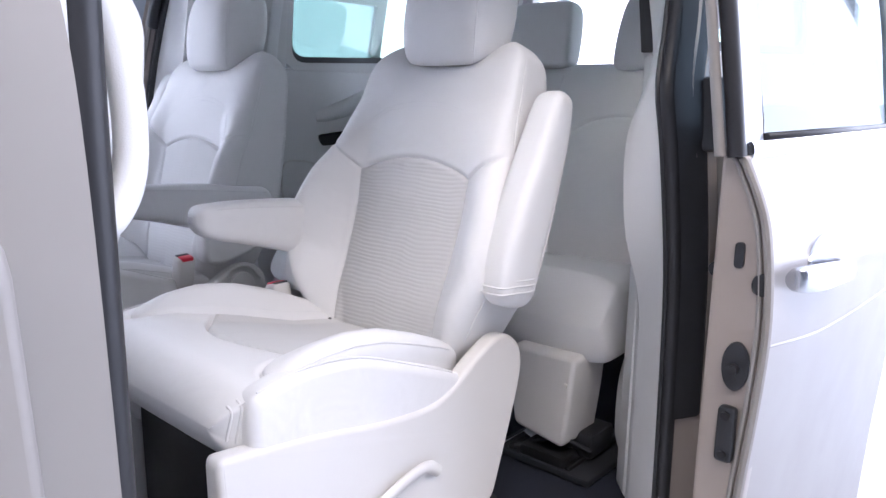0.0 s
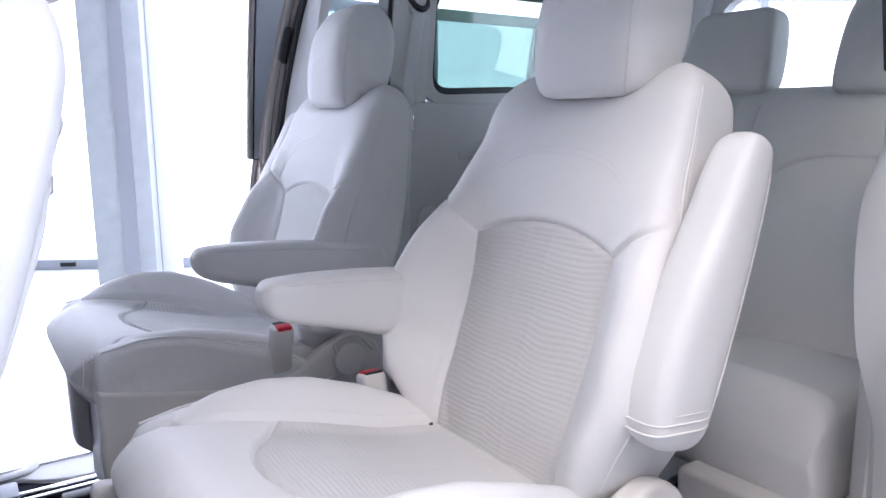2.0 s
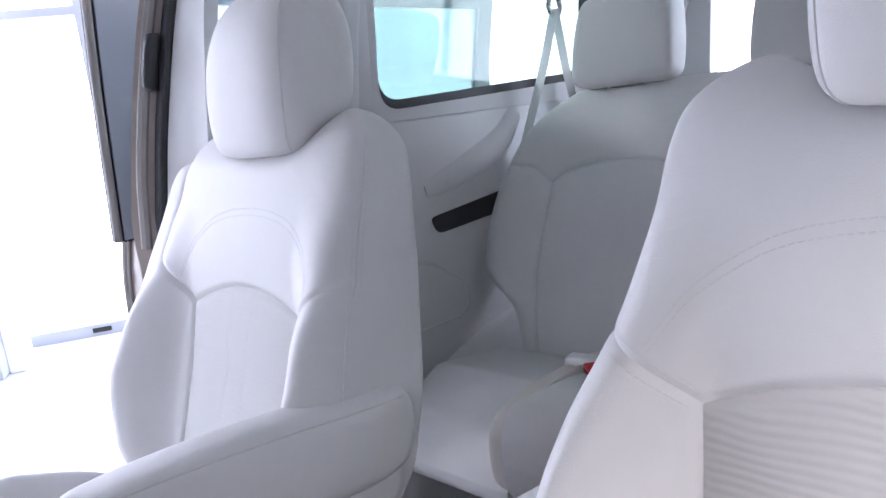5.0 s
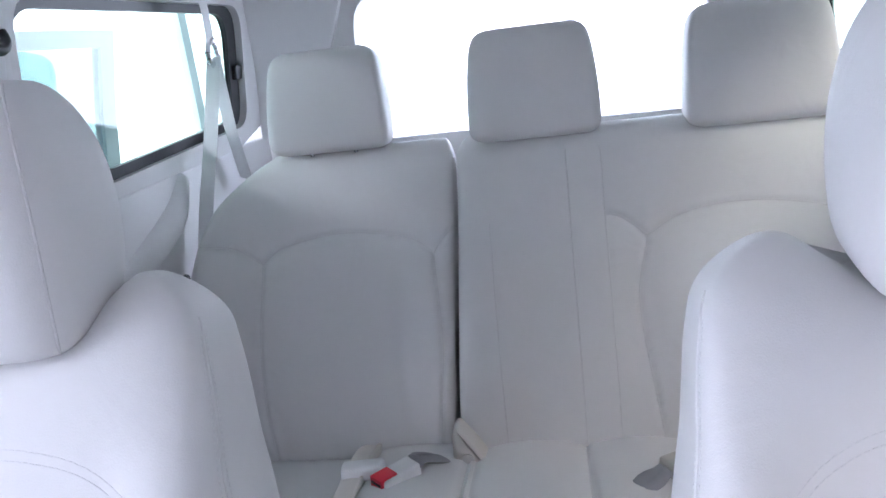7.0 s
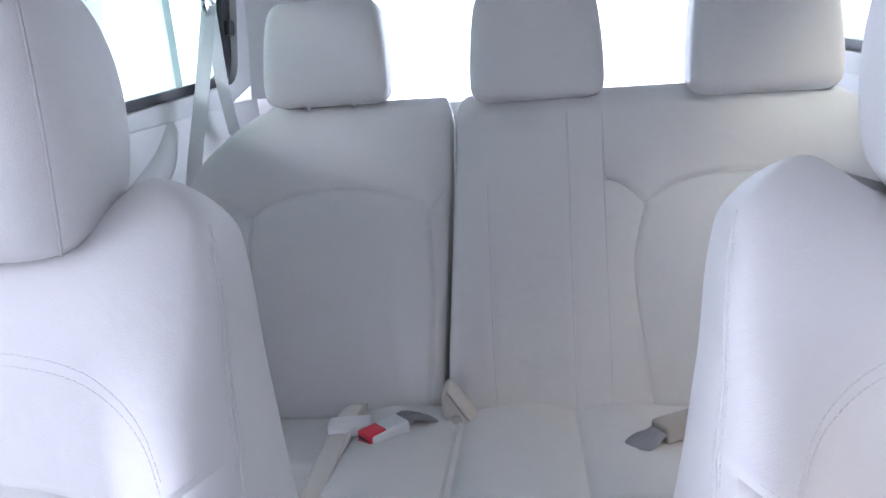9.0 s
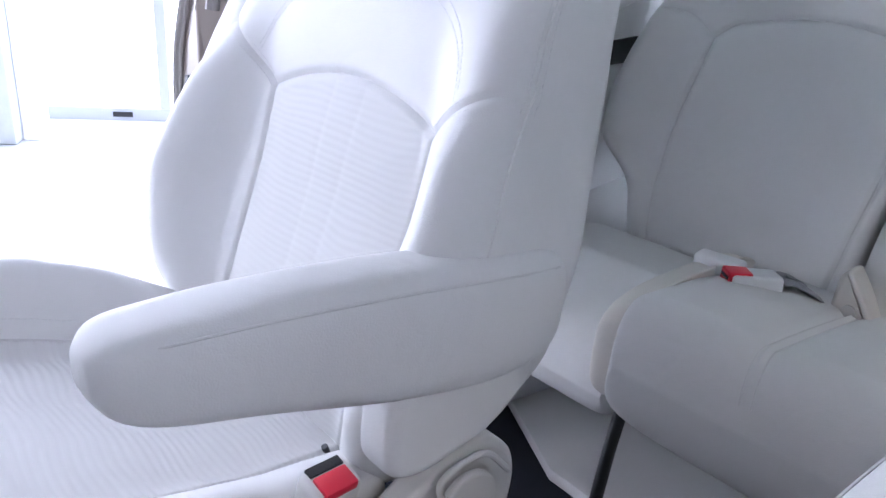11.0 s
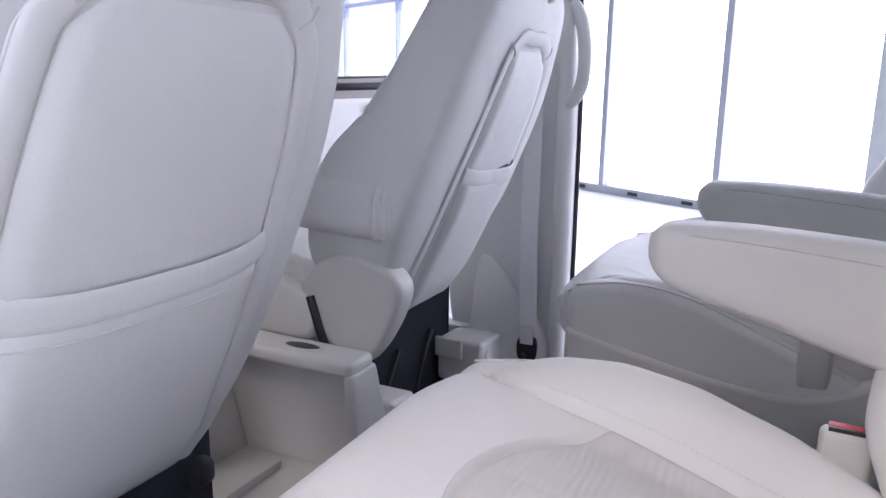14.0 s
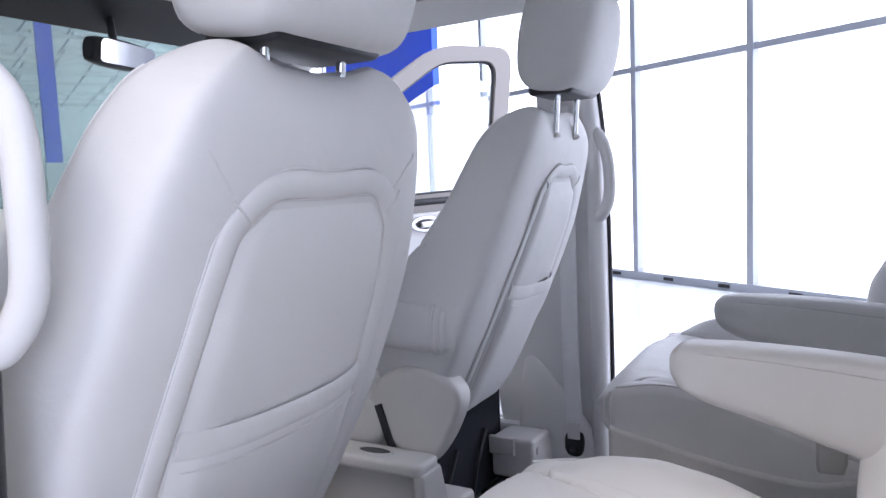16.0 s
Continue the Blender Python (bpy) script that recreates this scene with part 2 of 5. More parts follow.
def pillow(H, width, front, back, bolster, lines, rim=(0.03, 0.06), power=4.5, start=0.55, rows=110, cols=150, narrow=0.5, puff=0.006, deep=0.005, centre=((0, 0), (1, 0)), ends=0.93, soft=(), taper=0.0, side=0.0):
    """An upholstered pad: (x across, h along, d out of its face) grids with seams pressed in. soft: shallow seams. Returns the grid (x, h, d, d within a seam), and the section's a and q."""
    W, F, B, K = curve_of(width), curve_of(front), curve_of(back), curve_of(bolster)
    s = (1 - np.cos(np.linspace(0, math.pi, rows))) / 2
    h = H * (0.22 * s + 0.78 * np.linspace(0, 1, rows))
    r0 = np.sqrt(np.clip(1 - (np.clip(rim[0] - h, 0, None) / rim[0]) ** 2, 0, 1))
    r1 = np.sqrt(np.clip(1 - (np.clip(h - (H - rim[1]), 0, None) / rim[1]) ** 2, 0, 1))
    r = np.maximum(r0 * r1, 0.02)[:, None]
    # even steps round the section, closer on the face
    th = np.linspace(0, 2 * math.pi, 12001)
    ea = np.sign(np.cos(th)) * np.abs(np.cos(th)) ** (2 / power)
    eq = np.sign(np.sin(th)) * np.abs(np.sin(th)) ** (2 / power)
    step = np.hypot(np.diff(ea), 0.5 * np.diff(eq)) * np.where(eq[1:] > 0, 2.6, 1.0)
    run = np.concatenate([[0], np.cumsum(step)])
    at = np.linspace(0, run[-1], cols, endpoint=False)
    a, q = np.interp(at, run, ea)[None, :], np.interp(at, run, eq)[None, :]
    hh = h[:, None] + 0 * a
    w = W(h)[:, None] * (1 - narrow * (1 - r))
    x = curve_of(centre)(h)[:, None] + a * w * (1 - taper * np.clip(0.85 - q, 0, 1.2))
    f, b, k = F(h)[:, None], B(h)[:, None], K(h)[:, None]
    u = np.clip((np.abs(a) - start) / (ends - start), 0, 1)
    rise = k * u * u * (3 - 2 * u) * (1 + side * np.sign(a))
    mid = (f + b) / 2
    top = (f - mid + rise) * q
    low = (mid - b) * q
    d = mid + np.where(q > 0, top, low) * r
    dist, nx, nh = seam_distance(x, hh, lines)
    near = np.clip(q, 0, 1) * r
    flat = d - near * deep
    d = d + near * (puff * (1 - np.exp(-(dist / 0.045) ** 2)) - deep * np.exp(-(dist / 0.0046) ** 2))
    if soft:
        e, nx, nh = seam_distance(x, hh, soft)
        d = d - near * 0.0012 * np.exp(-(e / 0.005) ** 2)
    return (x, hh, d, flat), a[0], q[0]


def grid_parts(grid, q, place, base, regions=(), level=0.0):
    """Splits a closed grid into meshes, cut cleanly along its seams. regions: a name and a function of (x, h) that is positive inside; only where q is above the level."""
    x, h, d, flat = grid
    R, C = x.shape
    P = np.stack([x, h, d], -1).reshape(-1, 3).tolist()
    low = flat.ravel().tolist()
    vals = [fn(x, h).ravel().tolist() for name, fn in regions]
    i, j = np.meshgrid(np.arange(R - 1), np.arange(C), indexing="ij")
    k = (j + 1) % C
    quads = np.stack([i * C + j, i * C + k, (i + 1) * C + k, (i + 1) * C + j], -1).reshape(-1, 4)
    face = (np.minimum(q, np.roll(q, -1)) > level)[j].ravel()
    out = {base: quads[~face].tolist()}
    todo = quads[face]
    cut_at = {}

    def between(m, n, t):
        key = (min(m, n), max(m, n), t)
        if key not in cut_at:
            u = vals[t][m] / (vals[t][m] - vals[t][n])
            P.append([P[m][c] + (P[n][c] - P[m][c]) * u for c in range(2)] + [low[m] + (low[n] - low[m]) * u])
            low.append(P[-1][2])
            for v in vals:
                v.append(v[m] + (v[n] - v[m]) * u)
            cut_at[key] = len(P) - 1
        return cut_at[key]

    rest = [tuple(f) for f in todo.tolist()]
    for t, (name, fn) in enumerate(regions):
        v, left = vals[t], []
        for f in rest:
            n_in = sum(v[m] > 0 for m in f)
            if n_in == len(f):
                out.setdefault(name, []).append(f)
            elif n_in == 0:
                left.append(f)
            else:
                one, two = [], []
                for m, n in zip(f, f[1:] + f[:1]):
                    (one if v[m] > 0 else two).append(m)
                    if (v[m] > 0) != (v[n] > 0):
                        c = between(m, n, t)
                        one.append(c), two.append(c)
                out.setdefault(name, []).append(tuple(one))
                left.append(tuple(two))
        rest = left
    out[base] += rest
    out[base] += [tuple(range(C))[::-1], tuple((R - 1) * C + j for j in range(C))]
    G = np.array(P)
    pts = place(G[:, 0], G[:, 1], G[:, 2])
    made = {}
    for key, faces in out.items():
        used = sorted({v for f in faces for v in f})
        idx = {v: n for n, v in enumerate(used)}
        me = bpy.data.meshes.new(key)
        me.from_pydata([tuple(pts[v]) for v in used], [], [tuple(idx[v] for v in f) for f in faces])
        made[key] = me
    return made


def edge_piping(grid, place, a, q, level, lo, hi, r, parent, material, name="edge_seam"):
    """Raised seams along both side edges of a pad."""
    x, h, d, flat = grid
    pts = place(x, h, d).reshape(*x.shape, 3)
    for s in (-1, 1):
        j = int(np.argmin(np.where((a * s > 0) & (q > 0), np.abs(q - level), 9)))
        line = [Vector(pts[i, j]) for i in range(0, x.shape[0], 3) if lo <= h[i, j] <= hi]
        part(name, tube(line, r, 7), material, parent)


def drape(grid, place, q, xs, lo, hi, parent, material, r=0.0015):
    """Seams that run along a pad's face and over its end."""
    x, h, d, flat = grid
    pts = place(x, h, d).reshape(*x.shape, 3)
    for u in xs:
        j = int(np.argmin(np.where(q > 0.5, np.abs(x[x.shape[0] // 2] - u), 9)))
        part("seam", tube([Vector(pts[i, j]) for i in range(0, x.shape[0], 2) if lo <= h[i, j] <= hi], r, 6), material, parent)


def on_pad(grid, place, line, lift, face=True):
    """A line of (x, h) laid on a pad's face, or on its back."""
    x, h, d, flat = grid
    keep = (d > np.median(d)) if face else (d < np.median(d))
    pts = place(x, h, d + (lift if face else -lift)).reshape(*x.shape, 3)[keep]
    fx, fh = x[keep], h[keep]
    out = []
    for p in smooth_line([(*q, 0) for q in line], 48 if len(line) == 2 else 20 if len(line) < 6 else 12):
        e = (fx - p.x) ** 2 + (fh - p.y) ** 2
        k = np.argpartition(e, 14)[:14]
        w = np.exp(-e[k] / 3e-5) + 1e-9
        out.append(Vector((pts[k] * w[:, None]).sum(0) / w.sum()))
    return out


def stitching(grid, place, lines, parent, material, r=0.0008, lift=0.0002):
    """Rows of single thread stitches laid on a pad's face."""
    for ln in lines:
        out = ln if isinstance(ln[0], Vector) else on_pad(grid, place, ln, lift)
        run = np.concatenate([[0], np.cumsum([(b - a).length for a, b in zip(out, out[1:])])])
        arr = np.array([tuple(p) for p in out])
        bm, s = bmesh.new(), 0.0
        while s + 0.005 < run[-1]:
            add_tube(bm, [[np.interp(s + g, run, arr[:, c]) for c in range(3)] for g in (0, 0.0025, 0.005)], r, 5)
            s += 0.0072
        part("stitching", bm, material, parent)


def leaning(angle, y0, z0):
    """Places a backrest: h runs up along the recline, d forward."""
    ca, sa = math.cos(radians(angle)), math.sin(radians(angle))
    return lambda x, h, d: np.stack([x, y0 - h * sa + d * ca, z0 + h * ca + d * sa], -1).reshape(-1, 3)


def lying(angle, y0, z0):
    """Places a cushion: h runs forward, d up."""
    ca, sa = math.cos(radians(angle)), math.sin(radians(angle))
    return lambda x, h, d: np.stack([x, y0 + h * ca - d * sa, z0 + h * sa + d * ca], -1).reshape(-1, 3)


def panel_regions(insert_x, insert_top, bolster_top):
    """The insert and the two bolsters of a pad, as functions that are positive inside."""
    return [("insert", lambda x, h: np.minimum(insert_x(h) - np.abs(x), insert_top(x) - h)),
            ("bolster", lambda x, h: np.minimum(-x - insert_x(h), bolster_top(x) - h)),
            ("bolster_b", lambda x, h: np.minimum(x - insert_x(h), bolster_top(x) - h))]


def ribbon(A, B, off, per=6, bm=None):
    """A curved panel between two lines, with thickness off."""
    bm = bm or bmesh.new()
    A, B, off = smooth_line(A, per), smooth_line(B, per), Vector(off)
    rows = [[bm.verts.new(p) for p in L] for L in (A, B, [p + off for p in B], [p + off for p in A])]
    for q in range(4):
        P, Q = rows[q], rows[(q + 1) % 4]
        for i in range(len(A) - 1):
            bm.faces.new((P[i], P[i + 1], Q[i + 1], Q[i]))
    for i in (0, -1):
        bm.faces.new([r[i] for r in rows])
    return bm


def flip(pts, s):
    return [(s * p[0], p[1], p[2]) for p in pts]


# ---- seats ----
def pad_object(kind, meshes, base, parent, mats, label=""):
    ob = finish(kind, meshes[base], mats[0], parent, label)
    for key, me in meshes.items():
        if key != base:
            nm = "bolster" if key.startswith("bolster") else key
            finish(nm, me, mats[1] if nm == "insert" else mats[2], ob, "embossed rib fabric centre panel" if nm == "insert" else "")
    return ob


CHAIR_WIDTH = [(0, 0.20), (0.1, 0.25), (0.20, 0.288), (0.32, 0.286), (0.44, 0.260), (0.53, 0.244), (0.62, 0.236), (0.69, 0.224), (0.735, 0.20)]
CHAIR_REAR = [(0, -0.13), (0.25, -0.155), (0.5, -0.165), (0.62, -0.15), (0.735, -0.13)]
FRONT_WIDTH = [(0, 0.165), (0.1, 0.215), (0.308, 0.292), (0.478, 0.29), (0.618, 0.268), (0.718, 0.238), (0.798, 0.205), (0.848, 0.175)]
FRONT_REAR = [(0, -0.13), (0.12, -0.155), (0.308, -0.165), (0.558, -0.165), (0.738, -0.147), (0.848, -0.125)]


def add_backrest(chair, angle, y0, z0, H, width, rear, threads, broad=0.0, cloth=None, dip=0.0, lopsided=0.0):
    k = H / 0.69
    # broad: extra width on the +x side
    width = [(p, w + broad / 2 * min(1.0, max(0.0, (H - p) / 0.08)) * min(1, p / 0.1)) for p, w in width]
    off = [(p, broad / 2 * min(1.0, max(0.0, (H - p) / 0.08)) * min(1, p / 0.1)) for p, w in width]
    arch = [(u, 0.437 - 1.36 * u * u) for u in np.linspace(0.165, 0, 9)]
    seams = mirrored([[(0.15, 0.0), (0.165, 0.40)], arch, [(0.165, 0.40), (0.285, 0.4816)]])
    grid, a, q = pillow(H, width, [(0, 0.0), (0.12, 0.018), (0.3, 0.004), (0.5, 0.004), (0.60 * k, -0.008), (H, -0.045)], rear,
                        [(0, 0.01), (0.12, 0.07), (0.26, 0.098), (0.38, 0.07), (0.48, 0.025), (0.58, 0.0), (H, 0)], seams, rim=(0.03, 0.075 if threads else 0.085), rows=220, cols=300, narrow=0.40 if threads else 0.45, power=7.0, deep=0.006, centre=off, side=lopsided,
                        soft=mirrored([[(0.024, 0.02), (0.03, 0.435)]]))
    lean_back = leaning(angle, y0, z0)

    def place(x, h, d):
        # the hollow between the shoulders, where the headrest sits
        u = np.clip((h - (H - 0.16)) / 0.16, 0, 1)
        return lean_back(x, h - dip * np.exp(-(np.abs(x) / (0.125 if threads else 0.115)) ** (5 if threads else 4)) * u * u, d)
    regions = panel_regions(lambda v: 0.15 + 0.0375 * v, lambda u: 0.437 - 1.36 * np.clip(np.abs(u), 0, 0.2) ** 2, lambda u: 0.40 + (np.abs(u) - 0.165) * 0.68)
    ob = pad_object("backrest", grid_parts(grid, q, place, "backrest", regions, 0.8), "backrest", chair, (LEATHER, cloth or INSERT, LEATHER))
    edge_piping(grid, place, a, q, 0.54 if threads else 0.8, 0.06, H - 0.05, 0.0018, ob, LEATHER_SIDE)
    if not threads and dip > 0.02:
        # seams from the corners of the back panel to the shoulders
        for ln in mirrored([[(0.152, 0.700), (0.182, 0.735), (0.212, 0.772)]]):
            row = on_pad(grid, place, ln, 0.0, False)
            part("seam", tube(smooth_line(row[::14] + row[-1:], 6), 0.0013, 6), SEAM, ob)
    if threads:
        pts = place(*grid[:3]).reshape(*grid[0].shape, 3)
        lines = []
        for s in (-1, 1):
            # twin rows along the shoulder's edge
            for level in (0.62, 0.46):
                j = int(np.argmin(np.where(a * s > 0, np.abs(q - level), 9)))
                lines.append([Vector(pts[i, j]) for i in range(0, grid[0].shape[0], 2) if 0.44 <= grid[1][i, j] <= H - 0.07])
        yoke = [(0.205, 0.445), (0.175, 0.50), (0.12, 0.543), (0.06, 0.560), (0.0, 0.564)]
        yoke = yoke + [(-u, w) for u, w in yoke[-2::-1]]
        inner = [(u, w - 0.011) for u, w in yoke]
        stitching(grid, place, [yoke, inner], ob, THREAD, 0.0006, 0.0)
        stitching(grid, place, lines, ob, THREAD)
        stitching(grid, place, mirrored([[(0.170, 0.412), (0.215, 0.4425), (0.235, 0.456)], [(0.172, 0.396), (0.215, 0.425), (0.235, 0.4385)]]), ob, THREAD)
    return ob


def add_cushion(chair, y0, z0, L=0.575, side=0.0):
    arch = [(u, 0.425 - 3.0 * u * u) for u in np.linspace(0.1732, 0, 9)]
    tip = L - 0.075
    seams = mirrored([[(0.15, 0.0), (0.1732, 0.335)], arch, [(p.x, p.y) for p in smooth_line([(0.1732, 0.335, 0), (0.178, 0.41, 0), (0.197, tip - 0.025, 0), (0.232, tip - 0.004, 0), (0.275, tip, 0)], 5)]])
    # a deep hollow for the seat, a high rolled nose in front
    grid, a, q = pillow(L, [(0, 0.215), (0.15, 0.25), (0.36, 0.261), (L - 0.10, 0.260), (L - 0.04, 0.254), (L, 0.240)],
                        [(0, 0.01), (0.15, 0.020), (0.25, 0.036), (0.34, 0.052), (0.42, 0.066), (L - 0.10, 0.068), (L - 0.05, 0.065), (L, 0.056)],
                        [(0, -0.10), (0.3, -0.11), (L - 0.10, -0.085), (L - 0.04, -0.066), (L, -0.056)],
                        [(0, 0.02), (0.08, 0.05), (0.16, 0.072), (0.26, 0.082), (0.34, 0.072), (0.41, 0.046), (0.46, 0.022), (0.51, -0.004), (L, -0.016)], seams, rim=(0.03, 0.065), narrow=0.10, start=0.52, rows=200, cols=300, power=7.5, deep=0.009, taper=0.05, side=side,
                        soft=mirrored([[(0.024, 0.0), (0.03, 0.42)]]))
    place = lying(5, y0, z0)
    regions = panel_regions(lambda v: np.interp(v, [0, 0.335, 0.41, tip - 0.025, tip - 0.004, tip], [0.15, 0.1732, 0.178, 0.197, 0.232, 0.275]), lambda u: 0.425 - 3.0 * np.clip(np.abs(u), 0, 0.2) ** 2, lambda u: tip + 0 * u)
    ob = pad_object("cushion", grid_parts(grid, q, place, "cushion", regions, 0.8), "cushion", chair, (LEATHER, INSERT_SEAT, LEATHER))
    edge_piping(grid, place, a, q, 0.8, 0.05, L - 0.03, 0.0024, ob, LEATHER_SIDE)
    top = [(u, 0.434 - 3.0 * u * u) for u in np.linspace(-0.16, 0.16, 9)]
    stitching(grid, place, [top] + mirrored([[(0.166, 0.06), (0.181, 0.325), (0.191, 0.44), (0.205, tip - 0.03)]]), ob, THREAD)
    pad = place(*grid[:3]).reshape(*grid[0].shape, 3)
    for s in (-1, 1):
        # padded lens on the flank, set back from the nose
        e = y0 + L
        pts = [(e - 0.045, 0.40), (e - 0.038, 0.50), (e - 0.056, 0.527), (e - 0.145, 0.541), (0.29, 0.529), (0.16, 0.480), (0.05, 0.435), (-0.03, 0.39), (0.0, 0.30), (e - 0.10, 0.30)]
        part("side_bolster", plate(rounded(pts, 0.04, 6), "x", s * 0.215, s * 0.2665, 0.018, 5), LEATHER, ob)
        hem = [(s * 0.258, y, z - 0.003) for y, z in pts[2:7]]
        part("seam", tube(smooth_line(hem, 6), 0.0020, 6), LEATHER_SIDE, ob)
        for g in (0.0, 0.013):
            # twin piping down the corner of the nose
            i = int(np.argmin(np.abs(grid[1][:, 0] - (L - 0.034 + g))))
            js = sorted([j for j in range(a.size) if a[j] * s > 0.93 and q[j] > -0.5], key=lambda j: -q[j])[::2]
            part("piping", tube([Vector(pad[i, j]) for j in js], 0.0022, 7), LEATHER_SIDE, ob)
    return ob


def add_headrest(chair, y, z, tilt, w, hgt, dep, square=3.2, posts=0.07, drop=0.07, bow=0.0, top=0.85, foot=0.72, rim=0.06, x=0.0, sewn=True, slope=0.0, rim_low=None):
    """A padded headrest: half width w, half depth dep, narrower at its foot and top."""
    bm, rings, sides, n = bmesh.new(), [], 64, 34
    for i in range(n):
        u = (1 - math.cos(math.pi * i / (n - 1))) / 2
        e = max(0.02, 1 - abs(2 * u - 1) ** (hgt / (rim if u > 0.5 else rim_low or rim))) ** 0.5
        ww = w * (foot + (1 - foot) * math.sin(min(1, u * 1.5) * math.pi / 2)) * (1 - (1 - top) * u ** 2.5) * (0.70 + 0.30 * e)
        dd = dep * (0.84 + 0.16 * math.sin(u * math.pi)) * (0.30 + 0.70 * e)
        cy = bow * math.sin(u * math.pi) - 0.02 * u
        ring_ = []
        for j in range(sides):
            q = 2 * math.pi * j / sides
            c, z_ = math.cos(q), math.sin(q)
            ring_.append(bm.verts.new((ww * math.copysign(abs(c) ** (2 / square), c), cy + dd * math.copysign(abs(z_) ** (2 / square), z_), u * hgt - slope * (1 - u) ** 3 * dd * math.copysign(abs(z_) ** (2 / square), z_))))
        rings.append(ring_)
    for r0, r1 in zip(rings, rings[1:]):
        for j in range(sides):
            bm.faces.new((r0[j], r0[(j + 1) % sides], r1[(j + 1) % sides], r1[j]))
    bm.faces.new(rings[0][::-1]), bm.faces.new(rings[-1])
    m = pose(x, y, z, tilt)
    seams = [[m @ r_[j].co for r_ in rings[3:-3]] for j in ((7, 25) if sewn else ())]
    bmesh.ops.transform(bm, matrix=m, verts=bm.verts)
    hd = part("headrest", bm, LEATHER, chair)
    for ln in seams:
        part("seam", tube(ln, 0.0014, 6), SEAM, hd)
    for sx in (-posts, posts):
        part("post", tube([(x + sx, y - 0.012, z + 0.02), (x + sx, y - 0.002, z - drop)], 0.0065, 12, 1, (0, 1, 0)), CHROME, hd, "chrome headrest post")
        part("post_collar", tube([(x + sx, y - 0.006, z - drop), (x + sx, y - 0.003, z - drop + 0.008)], 0.010, 14, 1, (0, 1, 0)), PLASTIC, hd)
    return hd


ARM = [(-0.108, 0, 0.000, 0.010, 0.012), (-0.100, 0, -0.002, 0.028, 0.040), (-0.072, 0, -0.004, 0.040, 0.060), (0.0, 0, -0.003, 0.043, 0.067), (0.12, 0, 0.015, 0.043, 0.063),
       (0.24, 0, 0.036, 0.041, 0.049), (0.31, 0, 0.045, 0.038, 0.040), (0.345, 0, 0.051, 0.033, 0.031), (0.360, 0, 0.054, 0.020, 0.017), (0.364, 0, 0.055, 0.008, 0.006)]


def add_armrest(chair, name, m):
    bm = loft(ARM, power=3.6, sides=44, per=6)
    bmesh.ops.transform(bm, matrix=m, verts=bm.verts)
    arm = part(name, bm, LEATHER, chair)
    for s in (-1, 1):
        # the sewn edge along the side
        ln = [(s * 0.0345, -0.078, 0.041), (s * 0.0382, 0.0, 0.049), (s * 0.0382, 0.12, 0.063), (s * 0.0365, 0.24, 0.073), (s * 0.033, 0.315, 0.0755), (s * 0.020, 0.348, 0.071)]
        bm = tube(smooth_line(ln, 5), 0.0012, 6)
        bmesh.ops.transform(bm, matrix=m, verts=bm.verts)
        part("seam", bm, SEAM, arm)
    if name == "folded_armrest":
        for y, k in ((-0.070, 1.0), (-0.056, 1.012), (-0.044, 1.0)):
            # gathers of the cover round the pivot end
            ln = [(k * 0.0415 * math.copysign(abs(math.cos(q)) ** 0.62, math.cos(q)), y + 0.012 * math.sin(q), -0.004 + k * 0.062 * math.copysign(abs(math.sin(q)) ** 0.62, math.sin(q))) for q in [t / 16 * math.pi for t in range(33)]]
            bm = tube(ln, 0.0019, 7, 1, (0, 1, 0))
            bmesh.ops.transform(bm, matrix=m, verts=bm.verts)
            part("gather", bm, LEATHER, arm)
    return arm


def add_buckle(parent, m):
    bm = box((-0.018, -0.014, -0.085), (0.018, 0.014, 0.0), 0.006, 3)
    bmesh.ops.transform(bm, matrix=m, verts=bm.verts)
    bk = part("buckle", bm, PLASTIC, parent)
    bm = box((-0.0125, -0.0135, -0.006), (0.0125, 0.003, 0.0022), 0.0015)
    bmesh.ops.transform(bm, matrix=m, verts=bm.verts)
    part("release_button", bm, RED, bk, "red release button")
    bm = box((-0.0125, 0.0045, -0.004), (0.0125, 0.0115, 0.0016))
    bmesh.ops.transform(bm, matrix=m, verts=bm.verts)
    part("slot", bm, BLACK, bk)
    return bk


